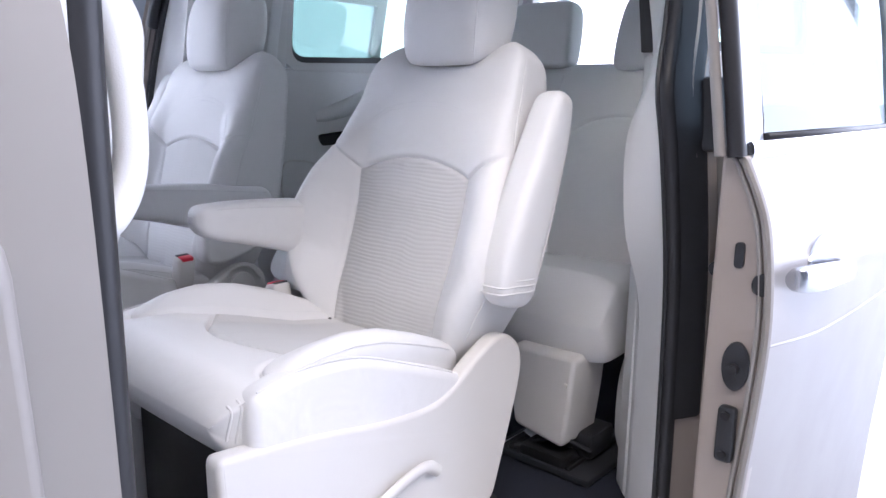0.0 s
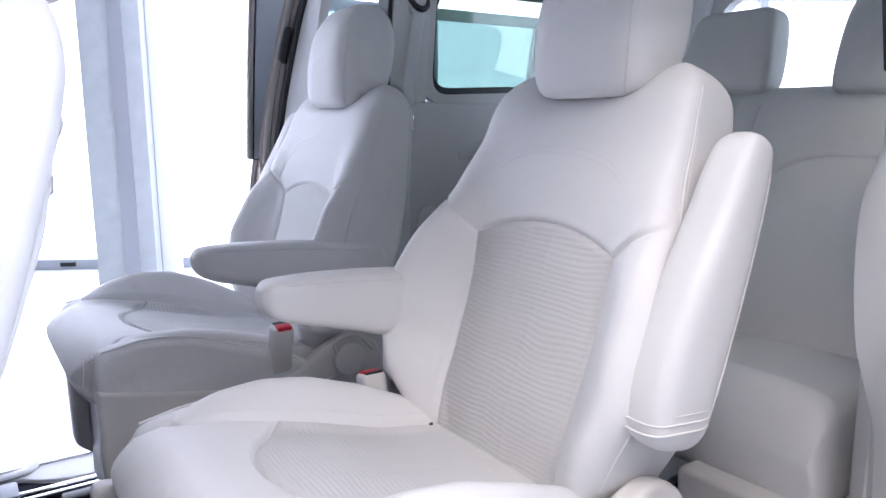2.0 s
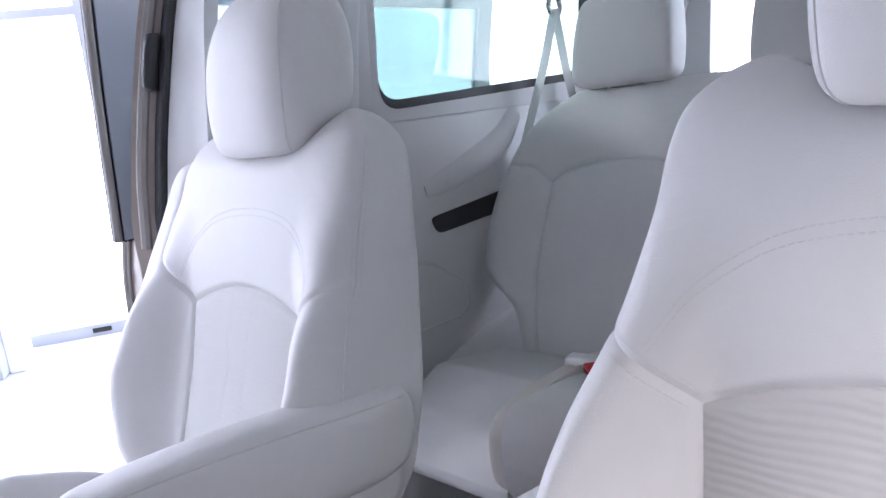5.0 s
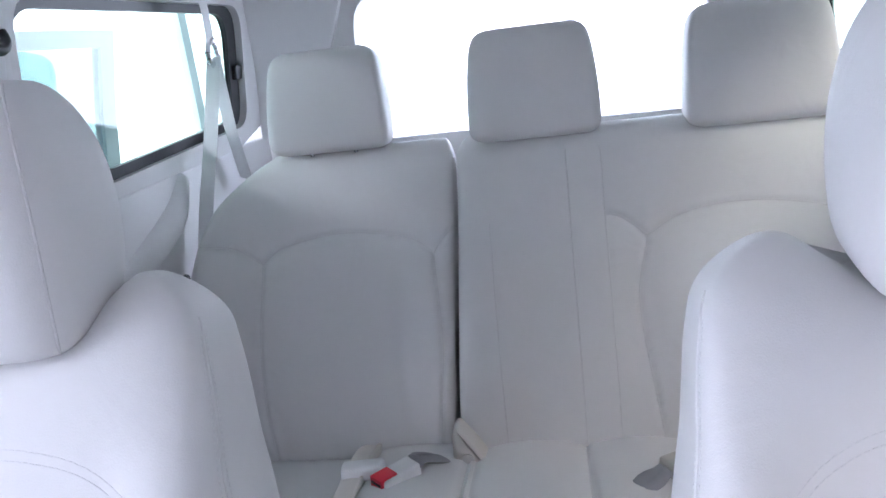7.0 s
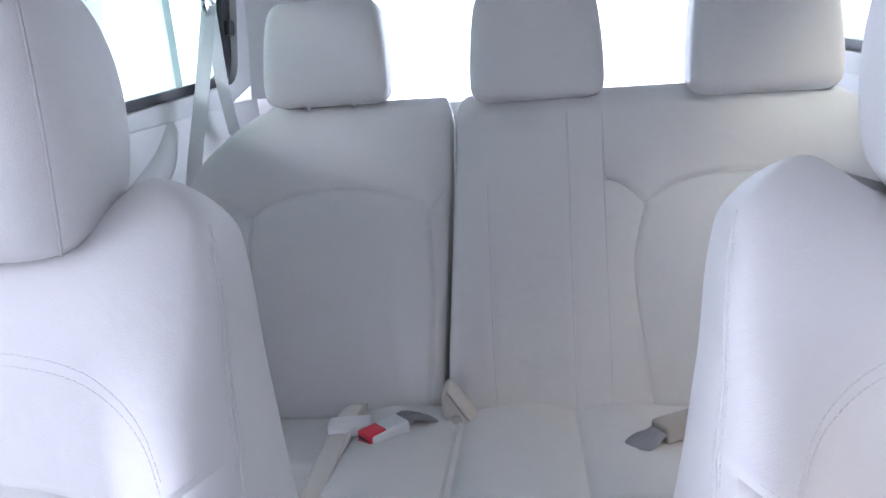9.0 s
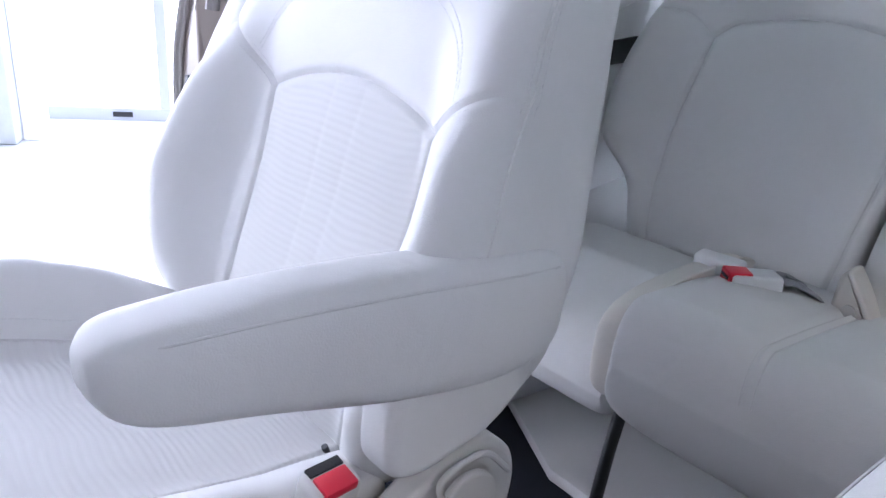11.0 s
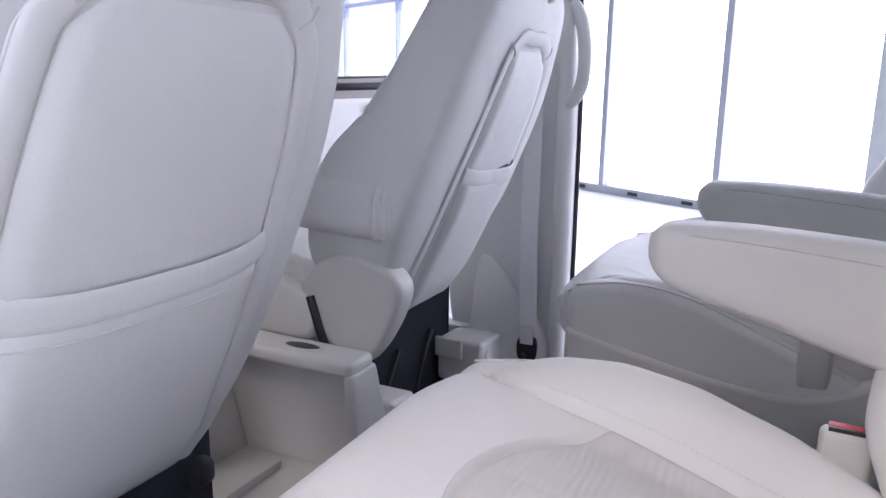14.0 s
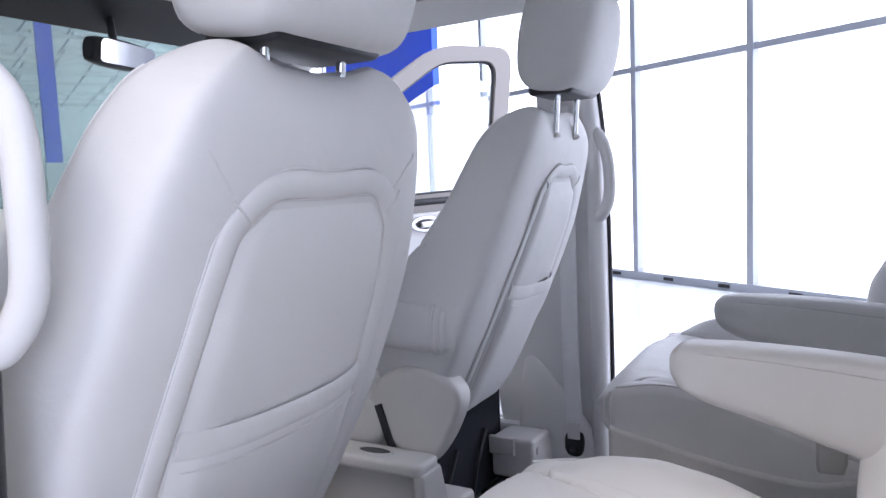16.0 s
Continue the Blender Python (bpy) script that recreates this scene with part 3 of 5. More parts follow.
def captain_chair(label, at, inboard):
    """A second-row chair that faces forward. inboard: +1 where the aisle is on its +x side."""
    ch = thing("captain_chair", label, "car seat", "second row chairs", at)
    nose = 0.578 if inboard > 0 else 0.566
    add_cushion(ch, -0.03, 0.42, nose, 0.0 if inboard > 0 else 0.4)
    add_backrest(ch, 15, 0.0, 0.40, 0.728 if inboard > 0 else 0.735, [(p, w - 0.008) for p, w in CHAIR_WIDTH] if inboard > 0 else CHAIR_WIDTH, CHAIR_REAR, True, 0.004 if inboard > 0 else 0.036, INSERT if inboard > 0 else INSERT_FAINT, 0.055, 0.36 if inboard > 0 else 0.0)
    add_headrest(ch, -0.222, 1.033, 7, 0.127 if inboard > 0 else 0.134, 0.262, 0.088, 3.8, 0.06, 0.03, 0.008, 0.66, 0.90, 0.075, slope=0.42, rim_low=0.028, x=-0.018 if inboard > 0 else 0.0)
    # inboard arm down, outboard arm folded up beside the backrest
    add_armrest(ch, "armrest", pose(inboard * 0.268, -0.075, 0.64))
    add_armrest(ch, "folded_armrest", pose(-inboard * 0.292, -0.095, 0.645 if inboard > 0 else 0.695, 103) @ Matrix.Scale(0.95, 4))
    for s in (-1, 1):
        # arm bracket, side skirt and recliner cover
        if s == inboard:
            pts = [(0.04, 0.60), (-0.145, 0.60), (-0.155, 0.55), (-0.10, 0.505), (0.0, 0.485), (0.045, 0.50)]
            part("arm_bracket", plate(rounded(pts, 0.03), "x", s * 0.235, s * 0.291, 0.014, 4), LEATHER_SIDE, ch)
        fr = nose - 0.008 if inboard > 0 else nose - 0.070
        top = [(p.x, p.y) for p in smooth_line([(fr, 0.447, 0), (0.40, 0.428, 0), (0.24, 0.398, 0), (0.12, 0.390, 0), (0.05, 0.412, 0), (-0.02, 0.452, 0), (-0.08, 0.476, 0), (-0.13, 0.464, 0), (-0.163, 0.42, 0), (-0.15, 0.34, 0), (-0.06, 0.13, 0)], 5)]
        bm = plate(rounded(top + [(0.0, 0.10), (fr - 0.05, 0.10), (fr - 0.005, 0.14)], 0.02, 4), "x", s * 0.232, s * 0.271, 0.010, 4)
        for p in bm.verts:
            p.co.x += s * 0.05 * max(0.0, 0.42 - p.co.z) if abs(p.co.x) > 0.25 else 0.0
        sk = part("side_skirt", bm, PLASTIC, ch)
        if s == inboard:
            dial = [(-0.070 + 0.042 * math.cos(q / 14 * math.pi), 0.415 + 0.042 * math.sin(q / 14 * math.pi)) for q in range(28)]
            part("recliner_dial", plate(dial, "x", s * 0.280, s * 0.291, 0.004, 2), PLASTIC, sk)
            groove = smooth_line([(s * 0.2845, 0.10, 0.30), (s * 0.2845, 0.02, 0.36), (s * 0.2845, -0.05, 0.395), (s * 0.2845, -0.03, 0.46), (s * 0.2845, -0.09, 0.472), (s * 0.2845, -0.135, 0.43)], 6)
            part("cover_edge", tube(groove, 0.004, 8, 1, (1, 0, 0)), PLASTIC, sk)
        lever = smooth_line([(s * 0.288, 0.33, 0.235), (s * 0.29, 0.24, 0.27), (s * 0.29, 0.16, 0.285), (s * 0.288, 0.12, 0.262)], 5)
        part("lever", tube(lever, 0.012, 10, 0.6, (1, 0, 0)), PLASTIC, sk)
    part("base", box((-0.222, -0.05, 0.05), (0.222, 0.455, 0.385), 0.02), BLACK, ch)
    for s in (-1, 1):
        part("floor_rail", box((s * 0.17 - 0.025, -0.20, 0.002), (s * 0.17 + 0.025, 0.54, 0.035), 0.008), STEEL, ch)
    part("floor_rail_cover", box((0.27 * -inboard - 0.050, 0.63, 0.001), (0.27 * -inboard + 0.046, 0.722, 0.044), 0.006), ALU, ch, "grey metal rail end cover")
    for dx in (-0.02, 0.02):
        part("slide_rail", box((0.27 * -inboard - 0.008 + dx, 0.0, 0.001), (0.27 * -inboard + 0.008 + dx, 0.63, 0.018), 0.004), CHROME, ch)
    add_buckle(ch, pose(inboard * 0.272, 0.095 if inboard < 0 else 0.075, 0.524 if inboard < 0 else 0.52, 12, 0, 88 * inboard) @ Matrix.Scale(1.4, 4))
    for s in (-1, 1):
        # pulls at the foot of the backrest cover
        part("cover_clip", tube([(s * 0.148, 0.012, 0.425), (s * 0.148, 0.02, 0.447)], 0.004, 8), BLACK, ch)
    return ch


captain_chair("white leather captain chair with one armrest down and one folded up", (-0.435, 0, 0), 1)
captain_chair("white leather captain chair beside the open passenger side doorway", (0.50, 0, 0), -1)


def back_point(x, h, out, angle, y0, z0):
    ca, sa = math.cos(radians(angle)), math.sin(radians(angle))
    d = float(np.interp(h, [p[0] for p in FRONT_REAR], [p[1] for p in FRONT_REAR])) - out
    return (x, y0 - h * sa + d * ca, z0 + h * ca + d * sa)


def back_sheet(outline, bulge, angle, y0, z0, out=0.0, n=18, ox=0.0):
    """A padded sheet on the back of a seat. outline: half width by height."""
    hs = np.linspace(outline[0][0], outline[-1][0], n)
    ws = np.interp(hs, [o[0] for o in outline], [o[1] for o in outline])
    bm, rows = bmesh.new(), []
    for i, (h, w) in enumerate(zip(hs, ws)):
        row = []
        for j in range(n + 1):
            u = -1 + 2 * j / n
            e = min(1 - abs(u), i / (n - 1) * 2, (1 - i / (n - 1)) * 2)
            k = 1 - (1 - min(1, e / 0.18)) ** 2
            row.append(bm.verts.new(back_point(ox + u * w, h, out + bulge * k - 0.004 * (1 - k), angle, y0, z0)))
        rows.append(row)
    for a, b in zip(rows, rows[1:]):
        for j in range(n):
            bm.faces.new((a[j], a[j + 1], b[j + 1], b[j]))
    g = bmesh.ops.extrude_face_region(bm, geom=list(bm.faces))
    for v in g["geom"]:
        if isinstance(v, bmesh.types.BMVert):
            v.co.y += 0.012
    return bm


def front_seat(label, at, inboard, arm, lift):
    st = thing("front_seat", label, "car seat", "front seats", at)
    ang, y0, z0 = (23 if arm else 23.6), 0.0227, 0.3666
    add_cushion(st, -0.03, 0.41)
    add_backrest(st, ang, y0, z0, 0.855 if not arm else 0.848, FRONT_WIDTH if arm else [(0, 0.24), (0.1, 0.272), (0.2, 0.288)] + FRONT_WIDTH[2:], FRONT_REAR, False, dip=0.030 if not arm else 0.015)
    hz = (1.09 if lift > 0.03 else 1.100) + lift
    hy = -0.405 + (0.03 if lift < 0.03 else 0.0)
    hd = add_headrest(st, hy, hz, 5, 0.152 if arm else 0.142, 0.25, 0.095, 4.2 if arm else 5.5, 0.07, (0.05 if arm else 0.075) + lift, 0.0, 0.90, 0.93, 0.038 if arm else 0.024, slope=0.0, x=0.0 if arm else -0.010)
    hx = 0.0 if arm else -0.010
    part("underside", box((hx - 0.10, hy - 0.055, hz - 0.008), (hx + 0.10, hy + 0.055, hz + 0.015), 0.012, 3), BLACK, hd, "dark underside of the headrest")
    # the vinyl back panel; on the passenger seat it is narrower and set towards the door
    ox, dw = (0.022, -0.028) if arm else (0.004, 0.005)
    out = [(p, w + dw) for p, w in [(0.02, 0.150 if arm else 0.182), (0.14, 0.176 if arm else 0.186), (0.418, 0.172), (0.608, 0.150), (0.668, 0.130), (0.693, 0.090)]]
    part("back_panel", back_sheet(out, 0.012, ang, y0, z0, ox=ox), LEATHER_SIDE, st, "smooth white vinyl back panel")
    # the border roll round the panel

    def border(k, o):
        e = [(w + 0.012 + k, h) for h, w in out[:-1]]
        t = out[-1][1]
        return smooth_line([back_point(ox - x, h, o, ang, y0, z0) for x, h in e] + [back_point(ox + x, 0.708 + k, o, ang, y0, z0) for x in (-t, 0.0, t)] + [back_point(ox + x, h, o, ang, y0, z0) for x, h in e[::-1]], 7)
    roll = part("border_roll", tube(border(0.0, 0.002), 0.0165, 16, 0.36 if not arm else 0.28, (0, 1, 0)), LEATHER, st)
    for k in (-0.017, 0.017):
        part("seam", tube(border(k, 0.001), 0.0016, 6), SEAM, roll)
    for s in (-1, 1):
        # mitred joins at the upper corners
        part("mitre_seam", tube([back_point(ox + s * x, h, o, ang, y0, z0) for x, h, o in ((out[4][1] - 0.004, 0.672, 0.006), (out[4][1] + 0.010, 0.684, 0.0092), (out[4][1] + 0.024, 0.697, 0.004))], 0.0014, 6), SEAM, roll)
    pw = 0.166 + dw
    pocket = [(0.025, pw - (0.024 if arm else -0.006)), (0.14, pw + (0.002 if arm else 0.010)), (0.410, pw)]
    pk = part("map_pocket", back_sheet(pocket, 0.018, ang, y0, z0, 0.004, ox=ox), LEATHER_SIDE, st, "white vinyl map pocket")
    gape = 0.016 if arm else 0.004
    top = [back_point(ox + x, 0.412 - 0.0125 * (1 - (x / pw) ** 2), 0.020 + gape * max(0.0, x / pw) * (1 - (x / pw) ** 4) - 0.012 * (abs(x) / pw) ** 4, ang, y0, z0) for x in np.linspace(-pw, pw, 13)]
    part("pocket_hem", tube(smooth_line(top, 4), 0.018, 12, 0.12, (0, 1, 0.3)), LEATHER_SIDE, pk)
    # black tube draws the shade inside the pocket's open mouth
    part("pocket_shade", tube(smooth_line([Vector(p) + Vector((0, 0.010, 0.012)) for p in top[1:-1]], 4), 0.007, 8, 0.5, (0, 1, 0)), BLACK, pk)
    low = [back_point(ox + x, 0.380 - 0.0125 * (1 - (x / pw) ** 2), 0.0245 - 0.010 * (abs(x) / pw) ** 6, ang, y0, z0) for x in np.linspace(0.006 - pw, pw - 0.006, 17)]
    part("stitching", tube(smooth_line(low, 4), 0.0011, 6), SEAM, pk)
    for s in (-1, 1):
        pts = [(0.47, 0.36), (0.2, 0.38), (0.0, 0.40), (-0.09, 0.36), (-0.07, 0.22), (0.05, 0.13), (0.42, 0.13)]
        if s == inboard or not arm:
            if not arm:
                pts = [(max(y, -0.01), z) for y, z in pts]
            part("side_skirt", plate(rounded(pts, 0.05, 6), "x", s * 0.19, s * 0.232, 0.012, 3), PLASTIC, st)
        if s == inboard and arm:
            pts = [(0.03, 0.43), (-0.005, 0.475), (-0.05, 0.502), (-0.11, 0.510), (-0.17, 0.498), (-0.21, 0.474), (-0.224, 0.44), (-0.21, 0.39), (-0.18, 0.33), (-0.15, 0.288), (-0.125, 0.268), (-0.095, 0.272), (-0.045, 0.305), (0.03, 0.365)]
            lobe = [(p.x, p.y) for p in smooth_line([(*p, 0) for p in pts + pts[:1]], 4)[:-1]]
            part("recliner_cover", plate(lobe, "x", s * 0.190, s * 0.258, 0.013, 4), PLASTIC, st)
        part("floor_rail", box((s * 0.19 - 0.022, -0.26, 0.002), (s * 0.19 + 0.022, 0.50, 0.022), 0.006), STEEL, st)
    part("base", box((-0.19, 0.06, 0.04), (0.19, 0.38, 0.29), 0.02), BLACK, st)
    part("under_cover", box((-0.20, -0.075, 0.03), (0.30, -0.045, 0.39), 0.012), CARPET, st, "black carpeted cover under the seat back")
    for u in (-0.12, 0.06):
        part("spring", tube(smooth_line([(u, -0.085, 0.05), (u + 0.03, -0.09, 0.14), (u + 0.10, -0.085, 0.22)], 5), 0.006, 8), STEEL, st)
    if arm:
        bm = loft([(-0.106, 0, 0, 0.010, 0.012), (-0.100, 0, 0, 0.030, 0.038), (-0.080, 0, 0, 0.042, 0.056), (0.0, 0, 0, 0.046, 0.062), (0.2, 0, 0.004, 0.044, 0.056),
                   (0.27, 0, 0.01, 0.034, 0.040), (0.285, 0, 0.012, 0.012, 0.012)], 2.8, 36, per=5)
        m = pose(inboard * 0.262, -0.118, 0.618, 2)
        bmesh.ops.transform(bm, matrix=m, verts=bm.verts)
        arm_ob = part("armrest", bm, LEATHER, st)
        for y, k in ((-0.094, 0.80), (-0.082, 0.96), (-0.066, 1.03)):
            # raised ridges round the rear end
            ln = [(k * 0.0435 * math.copysign(abs(math.cos(q)) ** 0.72, math.cos(q)), y, k * 0.058 * math.copysign(abs(math.sin(q)) ** 0.72, math.sin(q))) for q in [t / 20 * math.pi for t in range(41)]]
            bm = tube(ln, 0.0048, 8, 1, (0, 1, 0))
            bmesh.ops.transform(bm, matrix=m, verts=bm.verts)
            part("ridge", bm, LEATHER_SIDE, arm_ob)
    stalk = smooth_line([(inboard * 0.262, -0.055, 0.27), (inboard * 0.262, -0.03, 0.32), (inboard * 0.262, 0.0, 0.41)], 5)
    part("buckle_stalk", tube(stalk, 0.010, 10), BLACK, st)
    part("buckle_boot", box((inboard * 0.262 - 0.02, -0.10, 0.245), (inboard * 0.262 + 0.02, -0.03, 0.29), 0.012), BLACK, st)
    return st


front_seat("white leather driver seat with a map pocket on its back", (-0.470, 1.025, 0.0), 1, False, 0.016)
front_seat("white leather front passenger seat with inboard armrest and map pocket", (0.535, 1.08, 0.0), -1, True, 0.055)


def bent(line):
    return [(p.x, p.y) for p in smooth_line([(*q, 0) for q in line], 6)]


def bench_section(label, x0, x1, back_edges, seams, cushion, cseams, heads):
    """A part of the third row; its lines are in the van's own x."""
    cx = (x0 + x1) / 2
    b = thing("rear_bench_seat", label, "car seat", "third row bench", (cx, 0, 0))
    lo, hi = curve_of([(h, l - cx) for h, l, r in back_edges]), curve_of([(h, r - cx) for h, l, r in back_edges])
    fine = np.linspace(0, 0.70, 30)
    w = [(float(q), float(hi(q) - lo(q)) / 2) for q in fine]
    c = [(float(q), float(hi(q) + lo(q)) / 2) for q in fine]
    sm = [[(x - cx, h) for x, h in ln] for ln in seams]
    straight = [ln for ln in sm if len(ln) == 2 and abs(ln[0][0] - ln[1][0]) < 0.02]
    curved = [ln for ln in sm if ln not in straight]
    grid, a, q = pillow(0.70, w, [(0, 0.0), (0.15, 0.022), (0.4, 0.008), (0.6, 0.0), (0.70, -0.03)], [(0, -0.12), (0.70, -0.11)],
                               [(0, 0.01), (0.2, 0.03), (0.4, 0.025), (0.55, 0.0), (0.70, 0)], curved, rim=(0.03, 0.06), power=7, narrow=0.10, start=0.6, rows=150, cols=260, centre=c, puff=0.008, deep=0.005, soft=straight)
    bk = pad_object("backrest", grid_parts(grid, q, leaning(17, -0.90, 0.42), "backrest"), "backrest", b, (LEATHER, LEATHER, LEATHER))
    for ln in sm:
        part("seam", tube(on_pad(grid, leaning(17, -0.90, 0.42), [(x, max(h, 0.03)) for x, h in ln], 0.0001), 0.0012, 6), SEAM, bk)
    for k0, k1, depth, z, slope, side in cushion:
        w, kc = (k1 - k0) / 2, (k0 + k1) / 2 - cx
        sm = [[(x - cx, h) for x, h in ln] for ln in cseams if min(p[0] for p in ln) > k0 - 0.01 and max(p[0] for p in ln) < k1 + 0.01]
        grid, a, q = pillow(depth, [(0, w), (depth, w)], [(0, 0), (depth * 0.6, 0.02), (depth, slope)], [(0, -0.14), (depth, -0.20)], [(0, 0), (depth * 0.5, side), (depth, 0.0)], sm or [[(9, 9), (9, 9.1)]],
                                   rim=(0.03, 0.06), power=9, narrow=0.04, rows=120, cols=240, centre=[(0, kc), (1, kc)], puff=0.012, deep=0.008)
        cu = pad_object("cushion", grid_parts(grid, q, lying(4, -0.93, z), "cushion"), "cushion", b, (LEATHER, LEATHER, LEATHER))
        drape(grid, lying(4, -0.93, z), q, [ln[0][0] for ln in sm], 0.04, depth, cu, SEAM)
    for hx, wd, hz, ht in heads:
        add_headrest(b, -1.125, hz, 8, wd, ht, 0.055, 6.0, 0.05, 0.045, 0.0, 0.86, 1.0, 0.026, hx - cx, False, rim_low=0.022)
    return b


bench_section("grey white leather third row seat beside the quarter window", 0.115, 0.70,
              [(0, 0.158, 0.60), (0.14, 0.150, 0.63), (0.20, 0.146, 0.73), (0.32, 0.138, 0.745), (0.50, 0.128, 0.715), (0.58, 0.124, 0.67), (0.64, 0.123, 0.60), (0.70, 0.123, 0.52)],
              [bent([(0.19, 0.0), (0.165, 0.25), (0.172, 0.45)]), bent([(0.55, 0.0), (0.57, 0.25), (0.555, 0.45)]), bent([(0.172, 0.45), (0.23, 0.485), (0.365, 0.505), (0.50, 0.485), (0.555, 0.45)]),
               [(0.172, 0.45), (0.14, 0.49), (0.118, 0.50)], [(0.555, 0.45), (0.62, 0.49), (0.70, 0.50)]],
              [(0.335, 0.70, 0.42, 0.425, -0.08, 0.0)], [], [(0.385, 0.134, 1.068, 0.222)])
bench_section("grey white leather double third row seat with two headrests", -0.76, 0.105,
              [(0, -0.70, 0.150), (0.14, -0.72, 0.142), (0.22, -0.79, 0.137), (0.50, -0.78, 0.120), (0.60, -0.74, 0.116), (0.70, -0.62, 0.114)],
              [[(0.045, 0.0), (0.05, 0.50)], [(-0.115, 0.0), (-0.115, 0.66)], [(-0.185, 0.0), (-0.185, 0.66)], bent([(-0.275, 0.0), (-0.24, 0.3), (-0.265, 0.45)]), bent([(-0.265, 0.45), (-0.34, 0.49), (-0.46, 0.505), (-0.60, 0.485), (-0.655, 0.45)]),
               bent([(-0.655, 0.45), (-0.67, 0.25), (-0.65, 0.0)]), [(-0.265, 0.45), (-0.22, 0.49), (-0.19, 0.50)]],
              [(-0.74, 0.33, 0.46, 0.455, 0.03, 0.01)], [[(0.125, 0.05), (0.125, 0.46)], [(0.105, 0.05), (0.105, 0.46)], [(-0.11, 0.0), (-0.11, 0.46)], [(-0.30, 0.05), (-0.30, 0.46)]], [(-0.057, 0.138, 1.055, 0.232), (-0.508, 0.148, 1.042, 0.245)])
cap = thing("bench_end_cover", "beige fabric end cover of the third row cushion", "seat trim", "", (0.315, -0.70, 0.40))
part("cover", loft([(0.0, 0, 0, 0.222, 0.098), (0.03, 0, 0, 0.224, 0.100), (0.045, 0, 0, 0.216, 0.092), (0.051, 0, 0, 0.19, 0.07), (0.053, 0, 0, 0.10, 0.03)], 3.6, 48, "x"), BEIGE, cap)
rim_line = [(0.002, 0.224 * math.copysign(abs(math.cos(q)) ** 0.556, math.cos(q)), 0.10 * math.copysign(abs(math.sin(q)) ** 0.556, math.sin(q))) for q in [t / 24 * math.pi for t in range(49)]]
part("piping", tube(rim_line, 0.0035, 7, 1, (1, 0, 0)), BEIGE, cap)
plinth = thing("bench_floor_panel", "pale grey plastic panel on the floor under the third row", "floor panel", "", (0.25, -0.82, 0))
part("panel", plate([(-0.40, -0.32), (0.56, -0.32), (0.56, 0.045), (0.24, 0.215), (-0.40, 0.235)], "z", 0.001, 0.03, 0.008), PLASTIC, plinth)
part("riser", box((-0.40, -0.36, 0.001), (0.50, -0.33, 0.27), 0.008), PLASTIC, plinth)
leg = thing("support_frame", "black steel tube frame under the rear bench", "seat frame", "", (0.31, -0.52, 0))
part("leg_tube", tube(smooth_line([(0, 0, 0.31), (0, 0.02, 0.20), (0.0, 0.03, 0.06), (-0.03, 0.035, 0.016), (-0.25, 0.035, 0.014)], 6), 0.011, 10), BLACK, leg)
bin_ = thing("bench_leg_cover", "off-white plastic leg cover under the third row bench", "seat trim", "", (-0.58, -0.45, 0))
part("cover_shell", plate(rounded([(-0.10, 0.325), (0.10, 0.32), (0.10, 0.24), (0.08, 0.10), (-0.075, 0.075), (-0.09, 0.2)], 0.02), "y", -0.14, 0.02, 0.012, 3), PLASTIC, bin_)
part("clip", tube([(-0.075, 0.015, 0.25), (-0.075, 0.026, 0.25)], 0.006, 10), PLASTIC, bin_)
part("foot_bracket", box((-0.08, -0.10, 0.002), (0.06, 0.02, 0.05), 0.01), STEEL, bin_)


def rear_buckle(label, at, rz, red):
    """A buckle that lies on the rear cushion, its crumpled strap running back into the gap."""
    b3 = thing("seat_belt_buckle", label, "seat belt", "rear buckles", at, rz)
    bk = part("buckle_body", plate(rounded([(-0.026, -0.016), (0.026, -0.016), (0.022, 0.014), (-0.022, 0.014)], 0.007), "y", -0.085, 0.0, 0.006, 3), WEB if red else TAN, b3)
    part("release_button", plate(rounded([(-0.020, -0.012), (0.020, -0.012), (0.018, 0.0165), (-0.018, 0.0165)], 0.004), "y", -0.034 if red else -0.004, 0.005, 0.002), RED if red else BLACK, bk, "red release button" if red else "")
    part("slot", box((-0.014, 0.004, 0.003), (0.014, 0.0062, 0.008)), BLACK, bk)
    part("strap", tube(smooth_line([(0, -0.080, 0.0), (0.008, -0.105, 0.0), (0.0, -0.13, -0.008), (0.006, -0.16, -0.025)], 5), 0.020, 10, 0.16), STRAP, b3)
    part("strap_fold", tube(smooth_line([(0.014, -0.095, 0.008), (0.024, -0.115, 0.0), (0.018, -0.14, -0.012)], 5), 0.012, 8, 0.3), STRAP, b3)
    return b3


rear_buckle("grey seat belt buckle with red button lying on the rear bench", (0.276, -0.712, 0.503), -42, True)
rear_buckle("beige metal seat belt buckle lying on the rear bench", (-0.318, -0.765, 0.512), 118, False)
flap = thing("belt_stowage_block", "pale grey soft block lying on the rear bench", "seat belt", "", (0.318, -0.765, 0.502), 8)
part("block", box((-0.042, -0.020, -0.016), (0.042, 0.020, 0.014), 0.009, 4), WEB, flap)
hinge = thing("backrest_hinge_cover", "beige plastic hinge cover between the rear backrests", "seat trim", "", (0.128, -0.875, 0.44))
part("cover", plate(rounded([(-0.065, -0.02), (0.028, -0.02), (0.024, 0.085), (0.010, 0.10), (-0.02, 0.06)], 0.012), "y", -0.02, 0.035, 0.008, 3), BEIGE, hinge)
part("pivot", tube([(-0.005, 0.034, 0.03), (-0.005, 0.040, 0.03)], 0.012, 14), PLASTIC, hinge)

# ---- van shell ----
van = thing("minivan", "champagne minivan with both sliding doors open", "car")


